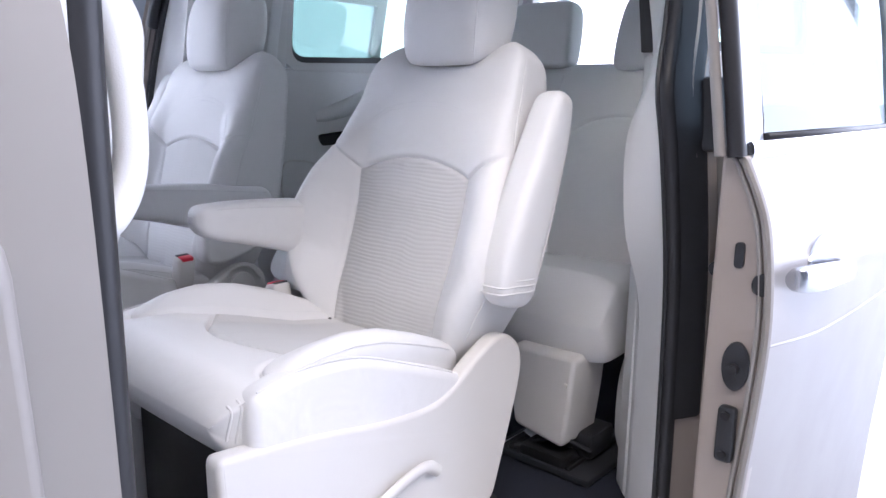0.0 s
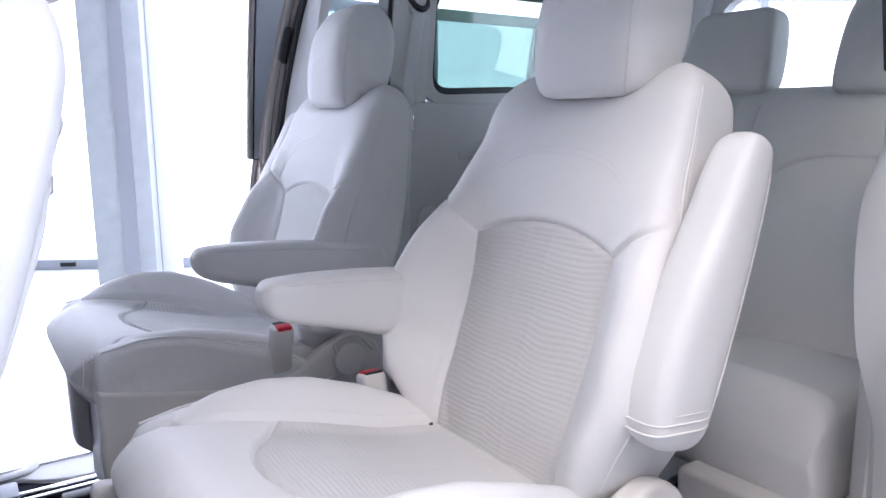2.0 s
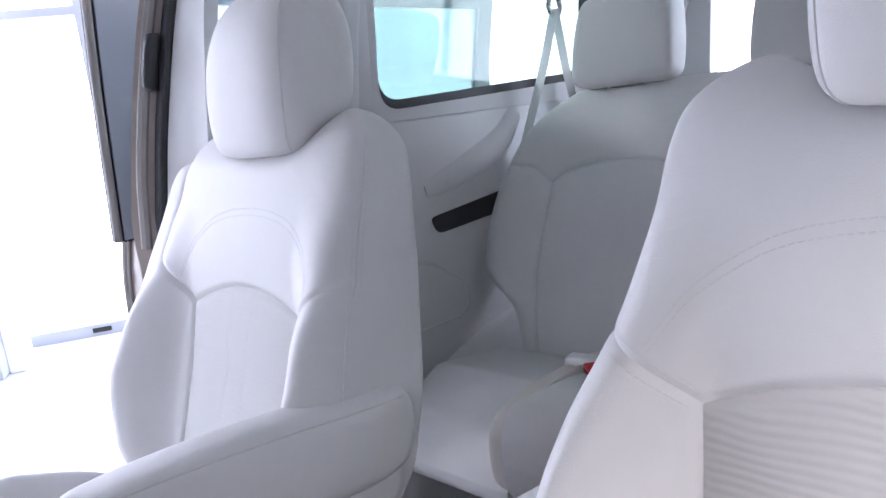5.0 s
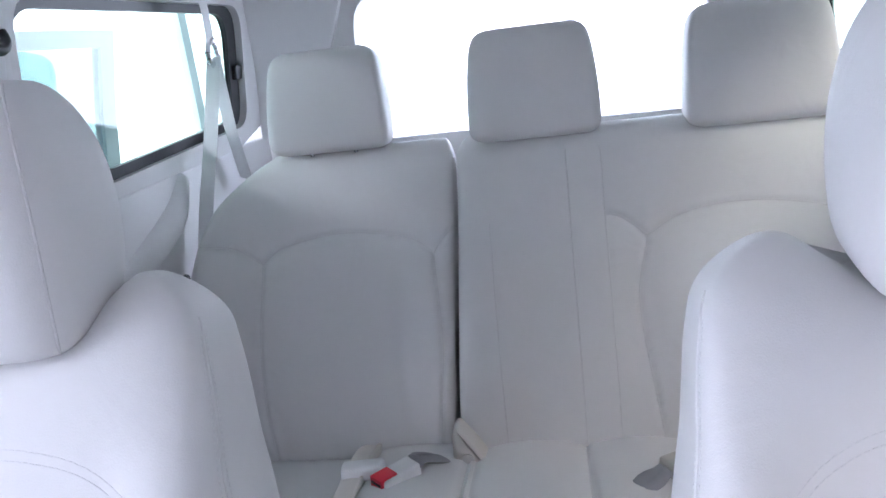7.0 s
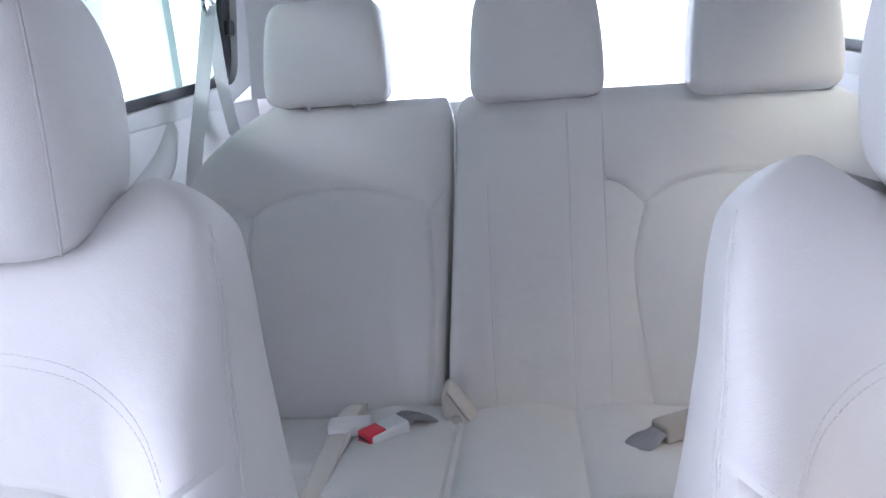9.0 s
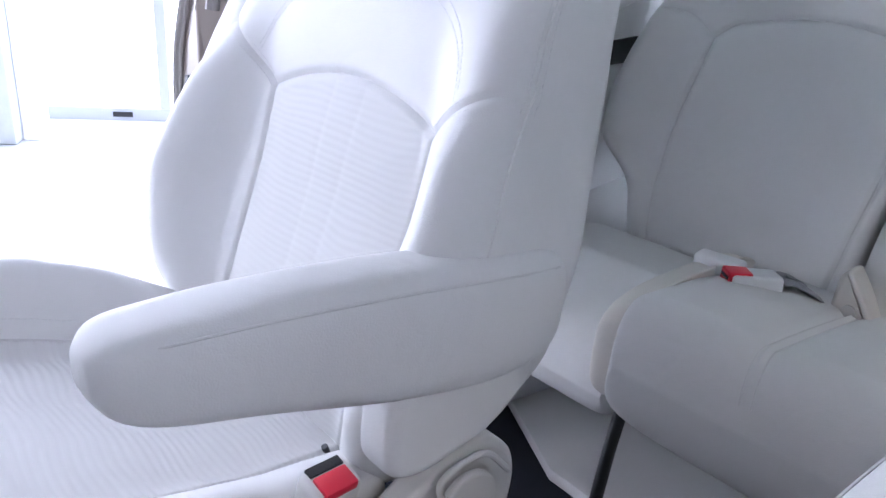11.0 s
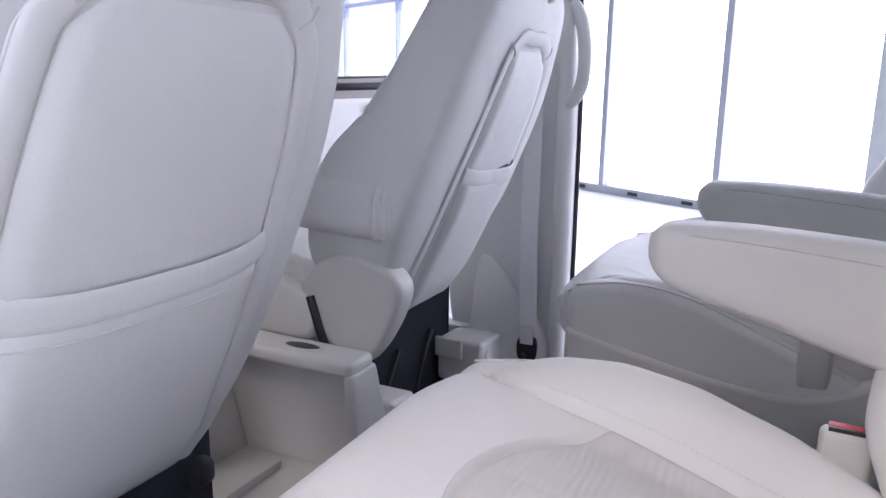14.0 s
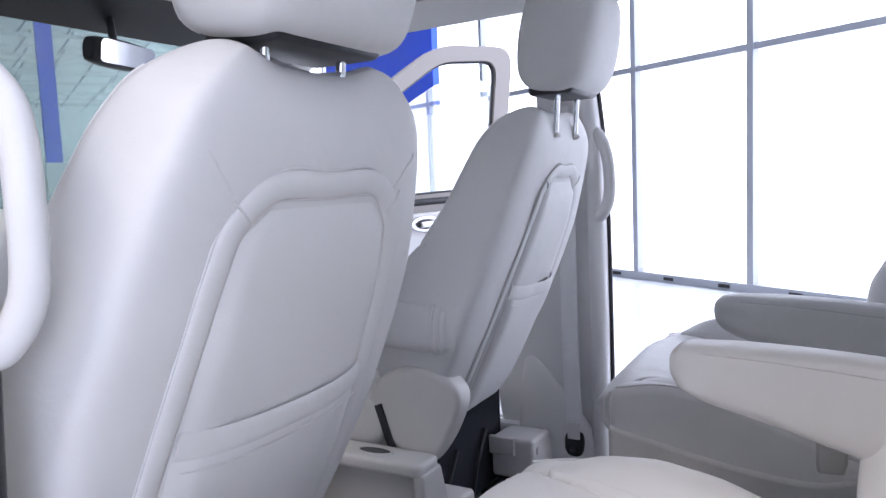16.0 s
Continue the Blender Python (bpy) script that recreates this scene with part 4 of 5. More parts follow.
def xin(z):
    """The inner face of the side trim above the belt line."""
    return 0.78 - max(0.0, z - 1.0) * 0.12


def lean(bm, s):
    for v in bm.verts:
        v.co.x = s * (xin(v.co.z) + (v.co.x - 0.78))
    return bm


part("carpet", box((-0.92, -1.75, -0.05), (0.92, 2.2, 0.0)), CARPET, van, "dark navy carpet")
part("underbody", box((-0.98, -2.1, -0.28), (0.98, 3.0, -0.055), 0.03), PAINT, van)
part("roof_lining", box((-0.66, -1.72, 1.46), (0.66, 1.56, 1.475)), HEADLINER, van, "pale cloth roof lining")
part("roof_skin", box((-0.86, -1.85, 1.50), (0.86, 1.62, 1.54), 0.02), PAINT, van)
SEALS = {-1: [(0.95, -0.34, -0.02), (0.95, -0.33, 0.3), (0.95, -0.31, 0.6), (0.945, -0.265, 0.85), (0.935, -0.245, 0.98), (0.915, -0.30, 1.10), (0.88, -0.375, 1.25), (0.84, -0.42, 1.38), (0.78, -0.43, 1.465)],
         1: [(0.95, -0.31, -0.02), (0.95, -0.28, 0.3), (0.95, -0.24, 0.6), (0.945, -0.205, 0.85), (0.935, -0.22, 1.0), (0.905, -0.24, 1.15), (0.87, -0.265, 1.30), (0.84, -0.28, 1.38), (0.78, -0.29, 1.465)]}
EDGES = {-1: [(0.85, -0.42, 0.0), (0.85, -0.415, 0.35), (0.85, -0.40, 0.52), (0.85, -0.36, 0.61), (0.85, -0.315, 0.69), (0.85, -0.295, 0.86), (0.85, -0.34, 0.95), (0.84, -0.42, 1.01), (0.80, -0.46, 1.15), (0.75, -0.50, 1.30), (0.68, -0.52, 1.465)],
         1: [(0.85, -0.41, 0.0), (0.85, -0.40, 0.35), (0.85, -0.38, 0.52), (0.85, -0.34, 0.61), (0.85, -0.30, 0.69), (0.85, -0.27, 0.86), (0.84, -0.26, 0.95), (0.82, -0.255, 1.01), (0.795, -0.26, 1.15), (0.77, -0.275, 1.30), (0.72, -0.30, 1.465)]}
for s in (1, -1):
    SEAL, EDGE = SEALS[s], EDGES[s]
    dj = 0.05 if s > 0 else -0.06
    # rear edge of the sliding door opening: trim, rubber seal, painted jamb
    tr = part("pillar_trim", ribbon(flip(SEAL, s), flip([EDGE[0], EDGE[1], EDGE[2], EDGE[4], EDGE[5], EDGE[6], EDGE[7], EDGE[9], EDGE[10]], s), (0, -0.03, 0)), TRIM, van)
    part("trim_joint", tube([(s * 0.845, -0.412, 1.012), (s * 0.89, -0.33, 1.014), (s * 0.925, -0.262, 1.012)], 0.0025, 6), BLACK, tr)
    low = EDGE if s < 0 else EDGE[:8]
    wall = [(0.79, -0.50, e[2]) if e[2] < 1.03 else (xin(e[2]), -0.56, e[2]) for e in low]
    part("pillar_trim_inner", ribbon(flip(low, s), flip(wall, s), (0, -0.02, 0)), TRIM, van)
    seal = smooth_line(flip(SEAL, s), 8)
    rub = part("door_seal", tube([(p.x + s * 0.020, p.y + 0.002, p.z) for p in seal], 0.0155, 12), RUBBER, van, "black rubber door seal")
    part("seal_lip", tube([(p.x + s * 0.006, p.y + 0.011, p.z) for p in seal], 0.006, 8), RUBBER, rub)
    jam = [(x + 0.065, y + dj, z) for x, y, z in SEAL]
    jb = part("door_jamb", ribbon(flip([(x + 0.02, y - 0.01, z) for x, y, z in SEAL], s), flip(jam, s), (0, -0.04, 0)), JAMB, van, "champagne body-painted door jamb, lightened to look lit")
    part("jamb_rib", tube(smooth_line(flip([(x + 0.045, y + dj * 0.62 + 0.004, z) for x, y, z in SEAL[3:]], s), 6), 0.012, 8), PAINT, jb)
    part("striker", loft([(1.17, s * 0.925, SEAL[5][1] - 0.01 + dj * 0.6, 0.010, 0.012), (1.19, s * 0.925, SEAL[5][1] - 0.005 + dj * 0.6, 0.014, 0.016), (1.26, s * 0.905, SEAL[6][1] + 0.012 + dj * 0.6, 0.014, 0.016), (1.28, s * 0.90, SEAL[6][1] + 0.008 + dj * 0.6, 0.010, 0.012)], 3, 20, "z"), BLACK, jb)
    part("jamb_recess", box((min(s * 0.965, s * 1.03), SEAL[4][1] - 0.13, 0.86), (max(s * 0.965, s * 1.03), SEAL[4][1] - 0.055, 1.0), 0.012), BLACK, jb)
    # black strip laid over the jamb draws the deep shade of its recess
    if s < 0:
        part("jamb_shade_strip", ribbon(flip([(x + 0.036, y + 0.008, z) for x, y, z in SEAL[1:7]], s), flip([(x + 0.064, y - 0.044, z) for x, y, z in SEAL[1:7]], s), (0, -0.02, 0)), BLACK, jb, "black strip for the shade in the jamb recess")
    part("side_skin", box((0.98 if s > 0 else -1.02, -2.1, -0.28), (1.02 if s > 0 else -0.98, -0.40, 0.95), 0.015), PAINT, van)
    part("side_skin", box((0.98 if s > 0 else -1.02, 2.0, -0.28), (1.02 if s > 0 else -0.98, 3.0, 0.85), 0.015), PAINT, van)
    # lower quarter trim, with the wheel housing swelling inward
    lowq = [(0.775, -0.50), (0.775, -1.75), (0.955, -1.75), (0.955, -0.45), (0.82, -0.45)]
    q = part("quarter_trim", plate(lowq if s > 0 else [(-x, y) for x, y in lowq], "z", 0.0, 1.055, 0.012, 3), TRIM, van, "moulded grey white quarter trim")
    part("wheel_housing", loft([(-1.62, s * 0.80, 0.20, 0.02, 0.06), (-1.55, s * 0.79, 0.22, 0.10, 0.18), (-1.25, s * 0.78, 0.24, 0.13, 0.25), (-0.85, s * 0.78, 0.22, 0.12, 0.22), (-0.62, s * 0.79, 0.16, 0.09, 0.14), (-0.52, s * 0.80, 0.12, 0.02, 0.05)], 3.5, 32), TRIM, q)
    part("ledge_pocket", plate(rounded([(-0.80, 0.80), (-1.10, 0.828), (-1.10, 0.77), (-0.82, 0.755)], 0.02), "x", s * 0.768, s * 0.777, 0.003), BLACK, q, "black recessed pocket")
    spk = rounded([(-0.62, 0.71), (-0.775, 0.695), (-0.905, 0.60), (-0.90, 0.535), (-0.84, 0.525), (-0.62, 0.53)], 0.06, 5)
    part("speaker_grille", plate(spk, "x", s * 0.766, s * 0.777, 0.004), TRIM, q)
    part("speaker_rim", tube([(s * 0.768, y, z) for y, z in spk + spk[:1]], 0.004, 6, 1, (1, 0, 0)), PLASTIC, q)
    swell = smooth_line([(s * 0.815, -0.80, 0.87), (s * 0.800, -0.95, 0.905), (s * 0.797, -1.10, 0.96), (s * 0.81, -1.18, 1.03)], 6)
    part("trim_swell", tube(swell, 0.045, 14, 1.0, (1, 0, 0)), TRIM, q)
    # upper quarter with its window
    win = rounded([(-0.68, 1.075), (-1.60, 1.108), (-1.60, 1.43), (-0.68, 1.43)], 0.07, 6)
    oy0, oy1, oz0, oz1 = -0.60, -1.75, 1.05, 1.47
    outer = []
    for y, z in win:
        wide, tall = abs(y + 1.13) / 0.469, abs(z - 1.26) / 0.172
        outer.append(((oy0 if y > -1.13 else oy1) if wide > tall else min(max(y, oy1), oy0), (oz1 if z > 1.26 else oz0) if tall >= wide else min(max(z, oz0), oz1)))
    part("upper_quarter_trim", lean(ring(bmesh.new(), outer, win, "x", 0.78, 0.81), s), TRIM, van)
    win2 = rounded([(-0.696, 1.098), (-1.545, 1.130), (-1.545, 1.41), (-0.696, 1.41)], 0.07, 6)
    fr = part("window_surround", lean(ring(bmesh.new(), win, win2, "x", 0.800, 0.815), s), BLACK, van, "black window surround")
    part("quarter_glass", lean(plate(win2, "x", 0.808, 0.812), s), GLASS_GREEN, fr, "green tinted quarter window glass")
    part("window_latch", lean(box((0.785, -1.60, 1.235), (0.815, -1.56, 1.275), 0.006), s), BLACK, fr)
    # belt pillar and narrow window ahead of it
    part("belt_pillar", lean(plate([(-0.512, 1.05), (-0.655, 1.05), (-0.655, 1.47), (-0.512, 1.47)], "x", 0.770, 0.85, 0.01), s), TRIM, van)
    part("pillar_edge", lean(plate([(-0.496, 1.06), (-0.511, 1.06), (-0.511, 1.46), (-0.496, 1.46)], "x", 0.775, 0.84), s), RUBBER, van)
    part("vent_glass", lean(plate([(-0.31 if s > 0 else -0.47, 1.06), (-0.50, 1.06), (-0.50, 1.46), (-0.33 if s > 0 else -0.48, 1.46)], "x", 0.835, 0.839), s), GLASS, van)
    # D pillar, roof side rail and door header
    part("rear_pillar_trim", ribbon(flip([(xin(1.05), -1.70, 1.05), (xin(1.25), -1.68, 1.25), (xin(1.46), -1.62, 1.46)], s), flip([(0.64, -1.80, 1.05), (0.56, -1.79, 1.25), (0.47, -1.74, 1.46)], s), (0, -0.03, 0)), TRIM, van)
    part("roof_rail", ribbon(flip([(0.66, -1.72, 1.46), (0.66, 0.0, 1.462), (0.66, 1.56, 1.45)], s), flip([(0.80, -1.72, 1.47), (0.84, 0.0, 1.435), (0.80, 1.56, 1.40)], s), (0, 0, 0.03)), HEADLINER, van)
    part("header_seal", tube(flip([(0.80, -0.43, 1.455), (0.845, -0.2, 1.43), (0.845, 0.6, 1.43), (0.83, 0.75, 1.42)], s), 0.016, 8), RUBBER, van)
    # sill plate
    sl = rounded([(0.80, -0.34), (1.0, -0.34), (1.0, 0.80), (0.90, 0.80), (0.90, 0.62), (0.86, 0.58), (0.82, 0.50)], 0.04)
    part("sill_plate", plate(sl if s > 0 else [(-x, y) for x, y in sl], "z", -0.052, 0.012, 0.005), TRIM, van, "moulded sill plate")
    part("step_strip", box((0.955 if s > 0 else -0.985, -0.32, 0.012), (0.985 if s > 0 else -0.955, 0.72, 0.018), 0.002), CHROME, van)
    # B pillar: trim, painted outside, rubber edge
    yb = 0.0 if s > 0 else 0.135
    inn = [(0.955, 0.70 + yb, 0.0), (0.955, 0.70 + yb, 0.2), (0.955, 0.70 + yb, 0.5), (0.95, 0.705 + yb, 0.95), (0.90, 0.72 + yb, 1.25), (0.82, 0.75 + yb, 1.46)]
    out = [(0.955, 1.00, 0.0), (0.955, 1.06, 0.2), (0.955, 1.06, 0.5), (0.95, 0.92, 0.95), (0.90, 0.89, 1.25), (0.82, 0.90, 1.46)]
    if s < 0:
        edge = [(0.836, 0.766, 0.0), (0.836, 0.766, 0.2), (0.833, 0.766, 0.5), (0.818, 0.758, 0.9), (0.810, 0.752, 1.05), (0.825, 0.758, 1.2), (0.845, 0.77, 1.46)]
        inn = [(x + 0.004, y + 0.028, z) for x, y, z in edge]
        out = [(0.86, 1.14, 0.0), (0.86, 1.12, 0.2), (0.86, 1.01, 0.5), (0.855, 0.93, 0.9), (0.85, 0.92, 1.05), (0.85, 0.90, 1.2), (0.82, 0.90, 1.46)]
    bp = part("front_pillar_trim", ribbon(flip(inn, s), flip(out, s), (s * 0.04, 0, 0)), TRIM, van)
    if s > 0:
        part("pillar_roll", tube(smooth_line([(x - 0.008, y + 0.022, z) for x, y, z in inn], 6), 0.026, 14), TRIM, bp)
    px, py = (0.0, 0.0) if s > 0 else (-0.125, 0.03)
    part("pillar_foot", loft([(0.0, s * (0.945 + px), 0.86 + py, 0.035, 0.155), (0.03, s * (0.945 + px), 0.86 + py, 0.032, 0.15), (0.16, s * (0.95 + px), 0.87 + py, 0.026, 0.12), (0.30, s * (0.96 + px), 0.92 + py, 0.02, 0.06), (0.38, s * (0.965 + px), 0.95 + py, 0.01, 0.02)], 4, 28, "z"), TRIM, bp)
    if s > 0:
        part("pillar_paint", ribbon([(x + 0.055, y + 0.012, z) for x, y, z in inn], [(x + 0.055, y, z) for x, y, z in out], (-0.012, 0, 0)), JAMB, van)
    else:
        skin = [(1.01, 0.831, 0.0), (1.01, 0.831, 0.2), (1.01, 0.831, 0.5), (1.006, 0.836, 0.9), (0.99, 0.842, 1.05), (0.96, 0.852, 1.2), (0.875, 0.881, 1.46)]
        part("pillar_paint", ribbon(flip(skin, s), flip([(x, y + 0.07, z) for x, y, z in skin], s), (0.012, 0, 0)), PAINT, van)
        # jamb is body paint; paler trim colour stands in for light falling on it
        part("pillar_jamb", ribbon(flip([(x + 0.016, y + 0.016, z) for x, y, z in edge], s), flip([(x - 0.001, y + 0.003, z) for x, y, z in skin], s), (0, 0.008, 0)), TRIM, van, "body-painted door jamb, lightened to look lit")
        part("pillar_seal", tube(smooth_line(flip(edge, s), 6), 0.0225, 14), RUBBER, van, "dark rubber door seal")
    if s > 0:
        part("pillar_seal", tube(smooth_line([(x + 0.03, y - 0.004, z) for x, y, z in inn], 6), 0.007, 10), RUBBER, van, "dark rubber door seal")
    part("front_roof_post", ribbon(flip([(0.82, 0.75 + yb, 1.46), (0.80, 0.75 + yb, 1.47)], s), flip([(0.82, 0.90, 1.46), (0.80, 0.90, 1.47)], s), (0, 0, 0.02)), TRIM, van)
    part("front_sill", box((0.93 if s > 0 else -0.99, 0.95, -0.05), (0.99 if s > 0 else -0.93, 2.0, 0.16), 0.02), TRIM, van)
    # grab handle
    gx, gy = (0.93, 0.70) if s > 0 else (0.807, 0.727)
    ends = (0.055, 0.06, 0.05, 0.08) if s > 0 else (0.006, 0.035, 0.006, 0.035)
    hnd = [(s * (gx + ends[0]), gy + ends[1], 0.83), (s * gx, gy + 0.01, 0.825), (s * (gx - 0.01), gy - 0.02, 0.87), (s * (gx - 0.012), gy - 0.025, 0.95), (s * (gx - 0.015), gy - 0.012, 1.03), (s * (gx - 0.005), gy + 0.018, 1.07), (s * (gx + ends[2]), gy + ends[3], 1.075)]
    part("grab_handle", tube(smooth_line(hnd, 7), 0.019, 16, 0.8, (s * 0.67, -0.74, 0)), TRIM, van, "moulded grab handle")
    # A pillar
    part("windscreen_pillar", tube(smooth_line(flip([(0.80, 1.50, 1.45), (0.82, 1.80, 1.30), (0.86, 2.15, 1.08), (0.90, 2.45, 0.86)], s), 6), 0.045, 12, 0.7), TRIM, van)
part("sill_curve", tube(smooth_line([(0.905, 0.78, 0.012), (0.90, 0.68, 0.02), (0.93, 0.60, 0.016), (0.99, 0.57, 0.012)], 6), 0.018, 10, 0.5), TRIM, van)

# tailgate, windscreen, dashboard
tg = part("tailgate", ring(bmesh.new(), rounded([(-0.98, 0.0), (0.98, 0.0), (0.86, 1.50), (-0.86, 1.50)], 0.05), rounded([(-0.66, 1.0), (0.49, 1.0), (0.46, 1.43), (-0.60, 1.43)], 0.09), "y", -1.80, -1.85), TRIM, van)
part("rear_glass", plate(rounded([(-0.66, 1.0), (0.49, 1.0), (0.46, 1.43), (-0.60, 1.43)], 0.09), "y", -1.845, -1.841), GLASS, tg)
part("parcel_shelf", box((-0.76, -1.80, 0.40), (0.76, -1.20, 0.44), 0.01), CARPET, van)
ws = bmesh.new()
for p in ((-0.80, 1.56, 1.44), (0.80, 1.56, 1.44), (0.90, 2.45, 0.90), (-0.90, 2.45, 0.90)):
    ws.verts.new(p)
ws.faces.new(ws.verts)
g = bmesh.ops.extrude_face_region(ws, geom=list(ws.faces))
for v in g["geom"]:
    if isinstance(v, bmesh.types.BMVert):
        v.co.z += 0.006
scr = part("windscreen", ws, GLASS_SCREEN, van, "green tinted windscreen")
part("sun_band", ribbon([(-0.80, 1.565, 1.43), (0.80, 1.565, 1.43)], [(-0.81, 1.70, 1.352), (0.81, 1.70, 1.352)], (0, 0, -0.003)), BLACK, scr, "dark shade band")
part("windscreen_header", box((-0.80, 1.50, 1.425), (0.80, 1.58, 1.475), 0.015), HEADLINER, van)
part("dashboard", loft([(-0.90, 2.20, 0.72, 0.30, 0.16), (-0.5, 2.15, 0.74, 0.34, 0.18), (0.0, 2.15, 0.72, 0.32, 0.20), (0.5, 2.15, 0.74, 0.34, 0.18), (0.90, 2.20, 0.72, 0.30, 0.16)], 4, 32, "x"), TRIM, van, "moulded two-tone dashboard")
part("bonnet", loft([(-0.92, 2.9, 0.62, 0.5, 0.18), (0, 2.95, 0.66, 0.55, 0.20), (0.92, 2.9, 0.62, 0.5, 0.18)], 4, 28, "x"), PAINT, van)
part("bulkhead", box((-0.9, 2.2, -0.05), (0.9, 2.28, 0.62)), CARPET, van)
mir = thing("rear_view_mirror", "black framed rear view mirror on the windscreen", "mirror", "", (0.055, 1.62, 1.285), 14)
mir.matrix_basis = pose(0.055, 1.62, 1.285, 7, 0, 14)
part("housing", loft([(-0.108, 0.012, 0, 0.008, 0.012), (-0.10, 0.012, 0, 0.02, 0.03), (0.0, 0.014, 0, 0.024, 0.036), (0.10, 0.012, 0, 0.02, 0.03), (0.108, 0.012, 0, 0.008, 0.012)], 3, 28, "x"), BLACK, mir)
part("glass", plate(rounded([(-0.098, -0.026), (0.098, -0.026), (0.098, 0.028), (-0.098, 0.028)], 0.018), "y", -0.0135, -0.0095), MIRROR, mir)
part("stem", tube([(0.0, 0.03, 0.02), (0.0, 0.05, 0.10)], 0.010, 8), BLACK, mir)


def sliding_door(s, label):
    """A sliding door run back along the outside of the van. s: the side."""
    d = thing("sliding_door", label, "car door", "sliding doors")
    sec = [(1.15, -0.30), (1.162, 0.0), (1.178, 0.25), (1.193, 0.45), (1.197, 0.60), (1.180, 0.75), (1.142, 0.845), (1.130, 0.862)]
    y0, y1 = -0.185, -1.42
    part("skin", ribbon([(s * x, y0, z) for x, z in sec], [(s * x, y1, z) for x, z in sec], (s * -0.008, 0, 0)), PAINT, d, "champagne painted door skin")
    crease = [(s * 1.195, y0 - 0.01, 0.545), (s * 1.195, -0.5, 0.50), (s * 1.194, -0.9, 0.475), (s * 1.193, y1, 0.46)]
    part("crease", tube(smooth_line(crease, 6), 0.004, 8), PAINT, d)
    inner = [(1.09, z) for x, z in sec[::-1]]
    face = part("edge_face", plate([(s * x, z) for x, z in sec] + [(s * x, z) for x, z in inner], "y", y0 - 0.003, y0 - 0.045, 0.006, 2), JAMB, d, "champagne painted door edge")
    part("hem", tube(smooth_line([(s * (x - 0.004), y0 + 0.002, z) for x, z in sec], 5), 0.008, 8), PAINT, face)
    part("hem_bead", tube(smooth_line([(s * (x - 0.020), y0 + 0.001, z) for x, z in sec], 5), 0.0045, 8), PAINT, face)
    part("key_slot", plate(rounded([(s * 1.128, 0.675), (s * 1.144, 0.675), (s * 1.144, 0.72), (s * 1.128, 0.72)], 0.008), "y", y0 + 0.003, y0 - 0.004), BLACK, face)
    dot = [(s * (1.178 + 0.017 * math.cos(t / 8 * math.pi)), 0.652 + 0.02 * math.sin(t / 8 * math.pi)) for t in range(16)]
    part("plug", plate(dot, "y", y0 + 0.005, y0 - 0.004, 0.002), RUBBER, face)
    oval = [(s * (1.148 + 0.024 * math.cos(t / 12 * math.pi)), 0.50 + 0.045 * math.sin(t / 12 * math.pi)) for t in range(24)]
    lt = part("latch", plate(oval, "y", y0 + 0.007, y0 - 0.004, 0.003), BLACK, face)
    part("latch_pin", tube([(s * 1.148, y0, 0.498), (s * 1.148, y0 + 0.022, 0.498)], 0.009, 12), RUBBER, lt)
    part("connector", plate(rounded([(s * 1.128, 0.32), (s * 1.160, 0.32), (s * 1.160, 0.425), (s * 1.128, 0.425)], 0.01), "y", y0 + 0.014, y0 - 0.004, 0.004), BLACK, face)
    for z in (0.335, 0.41):
        part("connector_screw", tube([(s * 1.144, y0 + 0.01, z), (s * 1.144, y0 + 0.019, z)], 0.008, 12), STEEL, face)
    part("inner_panel", box((min(s * 1.06, s * 1.10), y1, -0.28), (max(s * 1.06, s * 1.10), y0 - 0.10, 0.86), 0.012), TRIM, d)
    part("check_roller", tube([(s * 1.086, y0 - 0.03, 0.66), (s * 1.086, y0 - 0.05, 0.66)], 0.014, 16), STEEL, face)
    # window frame, glass and belt strip
    up = [(1.128, 0.865), (1.108, 1.0), (1.075, 1.2), (1.03, 1.40)]
    def at(y, k, z):
        return (s * (np.interp(z, [u[1] for u in up], [u[0] for u in up]) + k), y, z)
    part("window_frame_front", ribbon([at(y0 + 0.012, 0, z) for x, z in up], [at(y0 - 0.095, 0, z) for x, z in up], (s * -0.025, 0, 0)), WINFRAME, d, "grey window frame")
    part("frame_seal", tube(smooth_line([at(y0 + 0.018, -0.006, z) for x, z in up], 5), 0.015, 10), RUBBER, d)
    part("frame_hem", tube(smooth_line([at(y0 + 0.03, -0.03, z) for x, z in up], 5), 0.009, 10), PAINT, d)
    part("window_frame_rear", ribbon([at(y1 + 0.06, 0, z) for x, z in up], [at(y1, 0, z) for x, z in up], (s * -0.025, 0, 0)), WINFRAME, d)
    part("window_frame_top", ribbon([at(y0, 0, 1.36), at(y1, 0, 1.36)], [at(y0, 0, 1.40), at(y1, 0, 1.40)], (s * -0.025, 0, 0)), WINFRAME, d)
    part("window_glass", ribbon([at(y0 - 0.09, -0.012, z) for x, z in up], [at(y1 + 0.05, -0.012, z) for x, z in up], (s * -0.004, 0, 0)), GLASS_DOOR, d, "tinted window glass")
    part("glass_run", tube([at(y0 - 0.098, -0.004, 0.90), at(y0 - 0.10, -0.004, 0.93), at(y0 - 0.10, -0.004, 1.38)], 0.005, 8), RUBBER, d)
    part("belt_strip", tube([(s * 1.134, y0 - 0.004, 0.874), (s * 1.134, -0.8, 0.874), (s * 1.134, y1, 0.874)], 0.016, 12, 0.55, (1, 0, 0)), CHROME, d, "chrome belt strip")
    part("belt_seal", tube([(s * 1.126, y0 - 0.10, 0.894), (s * 1.126, y1, 0.894)], 0.008, 8), RUBBER, d)
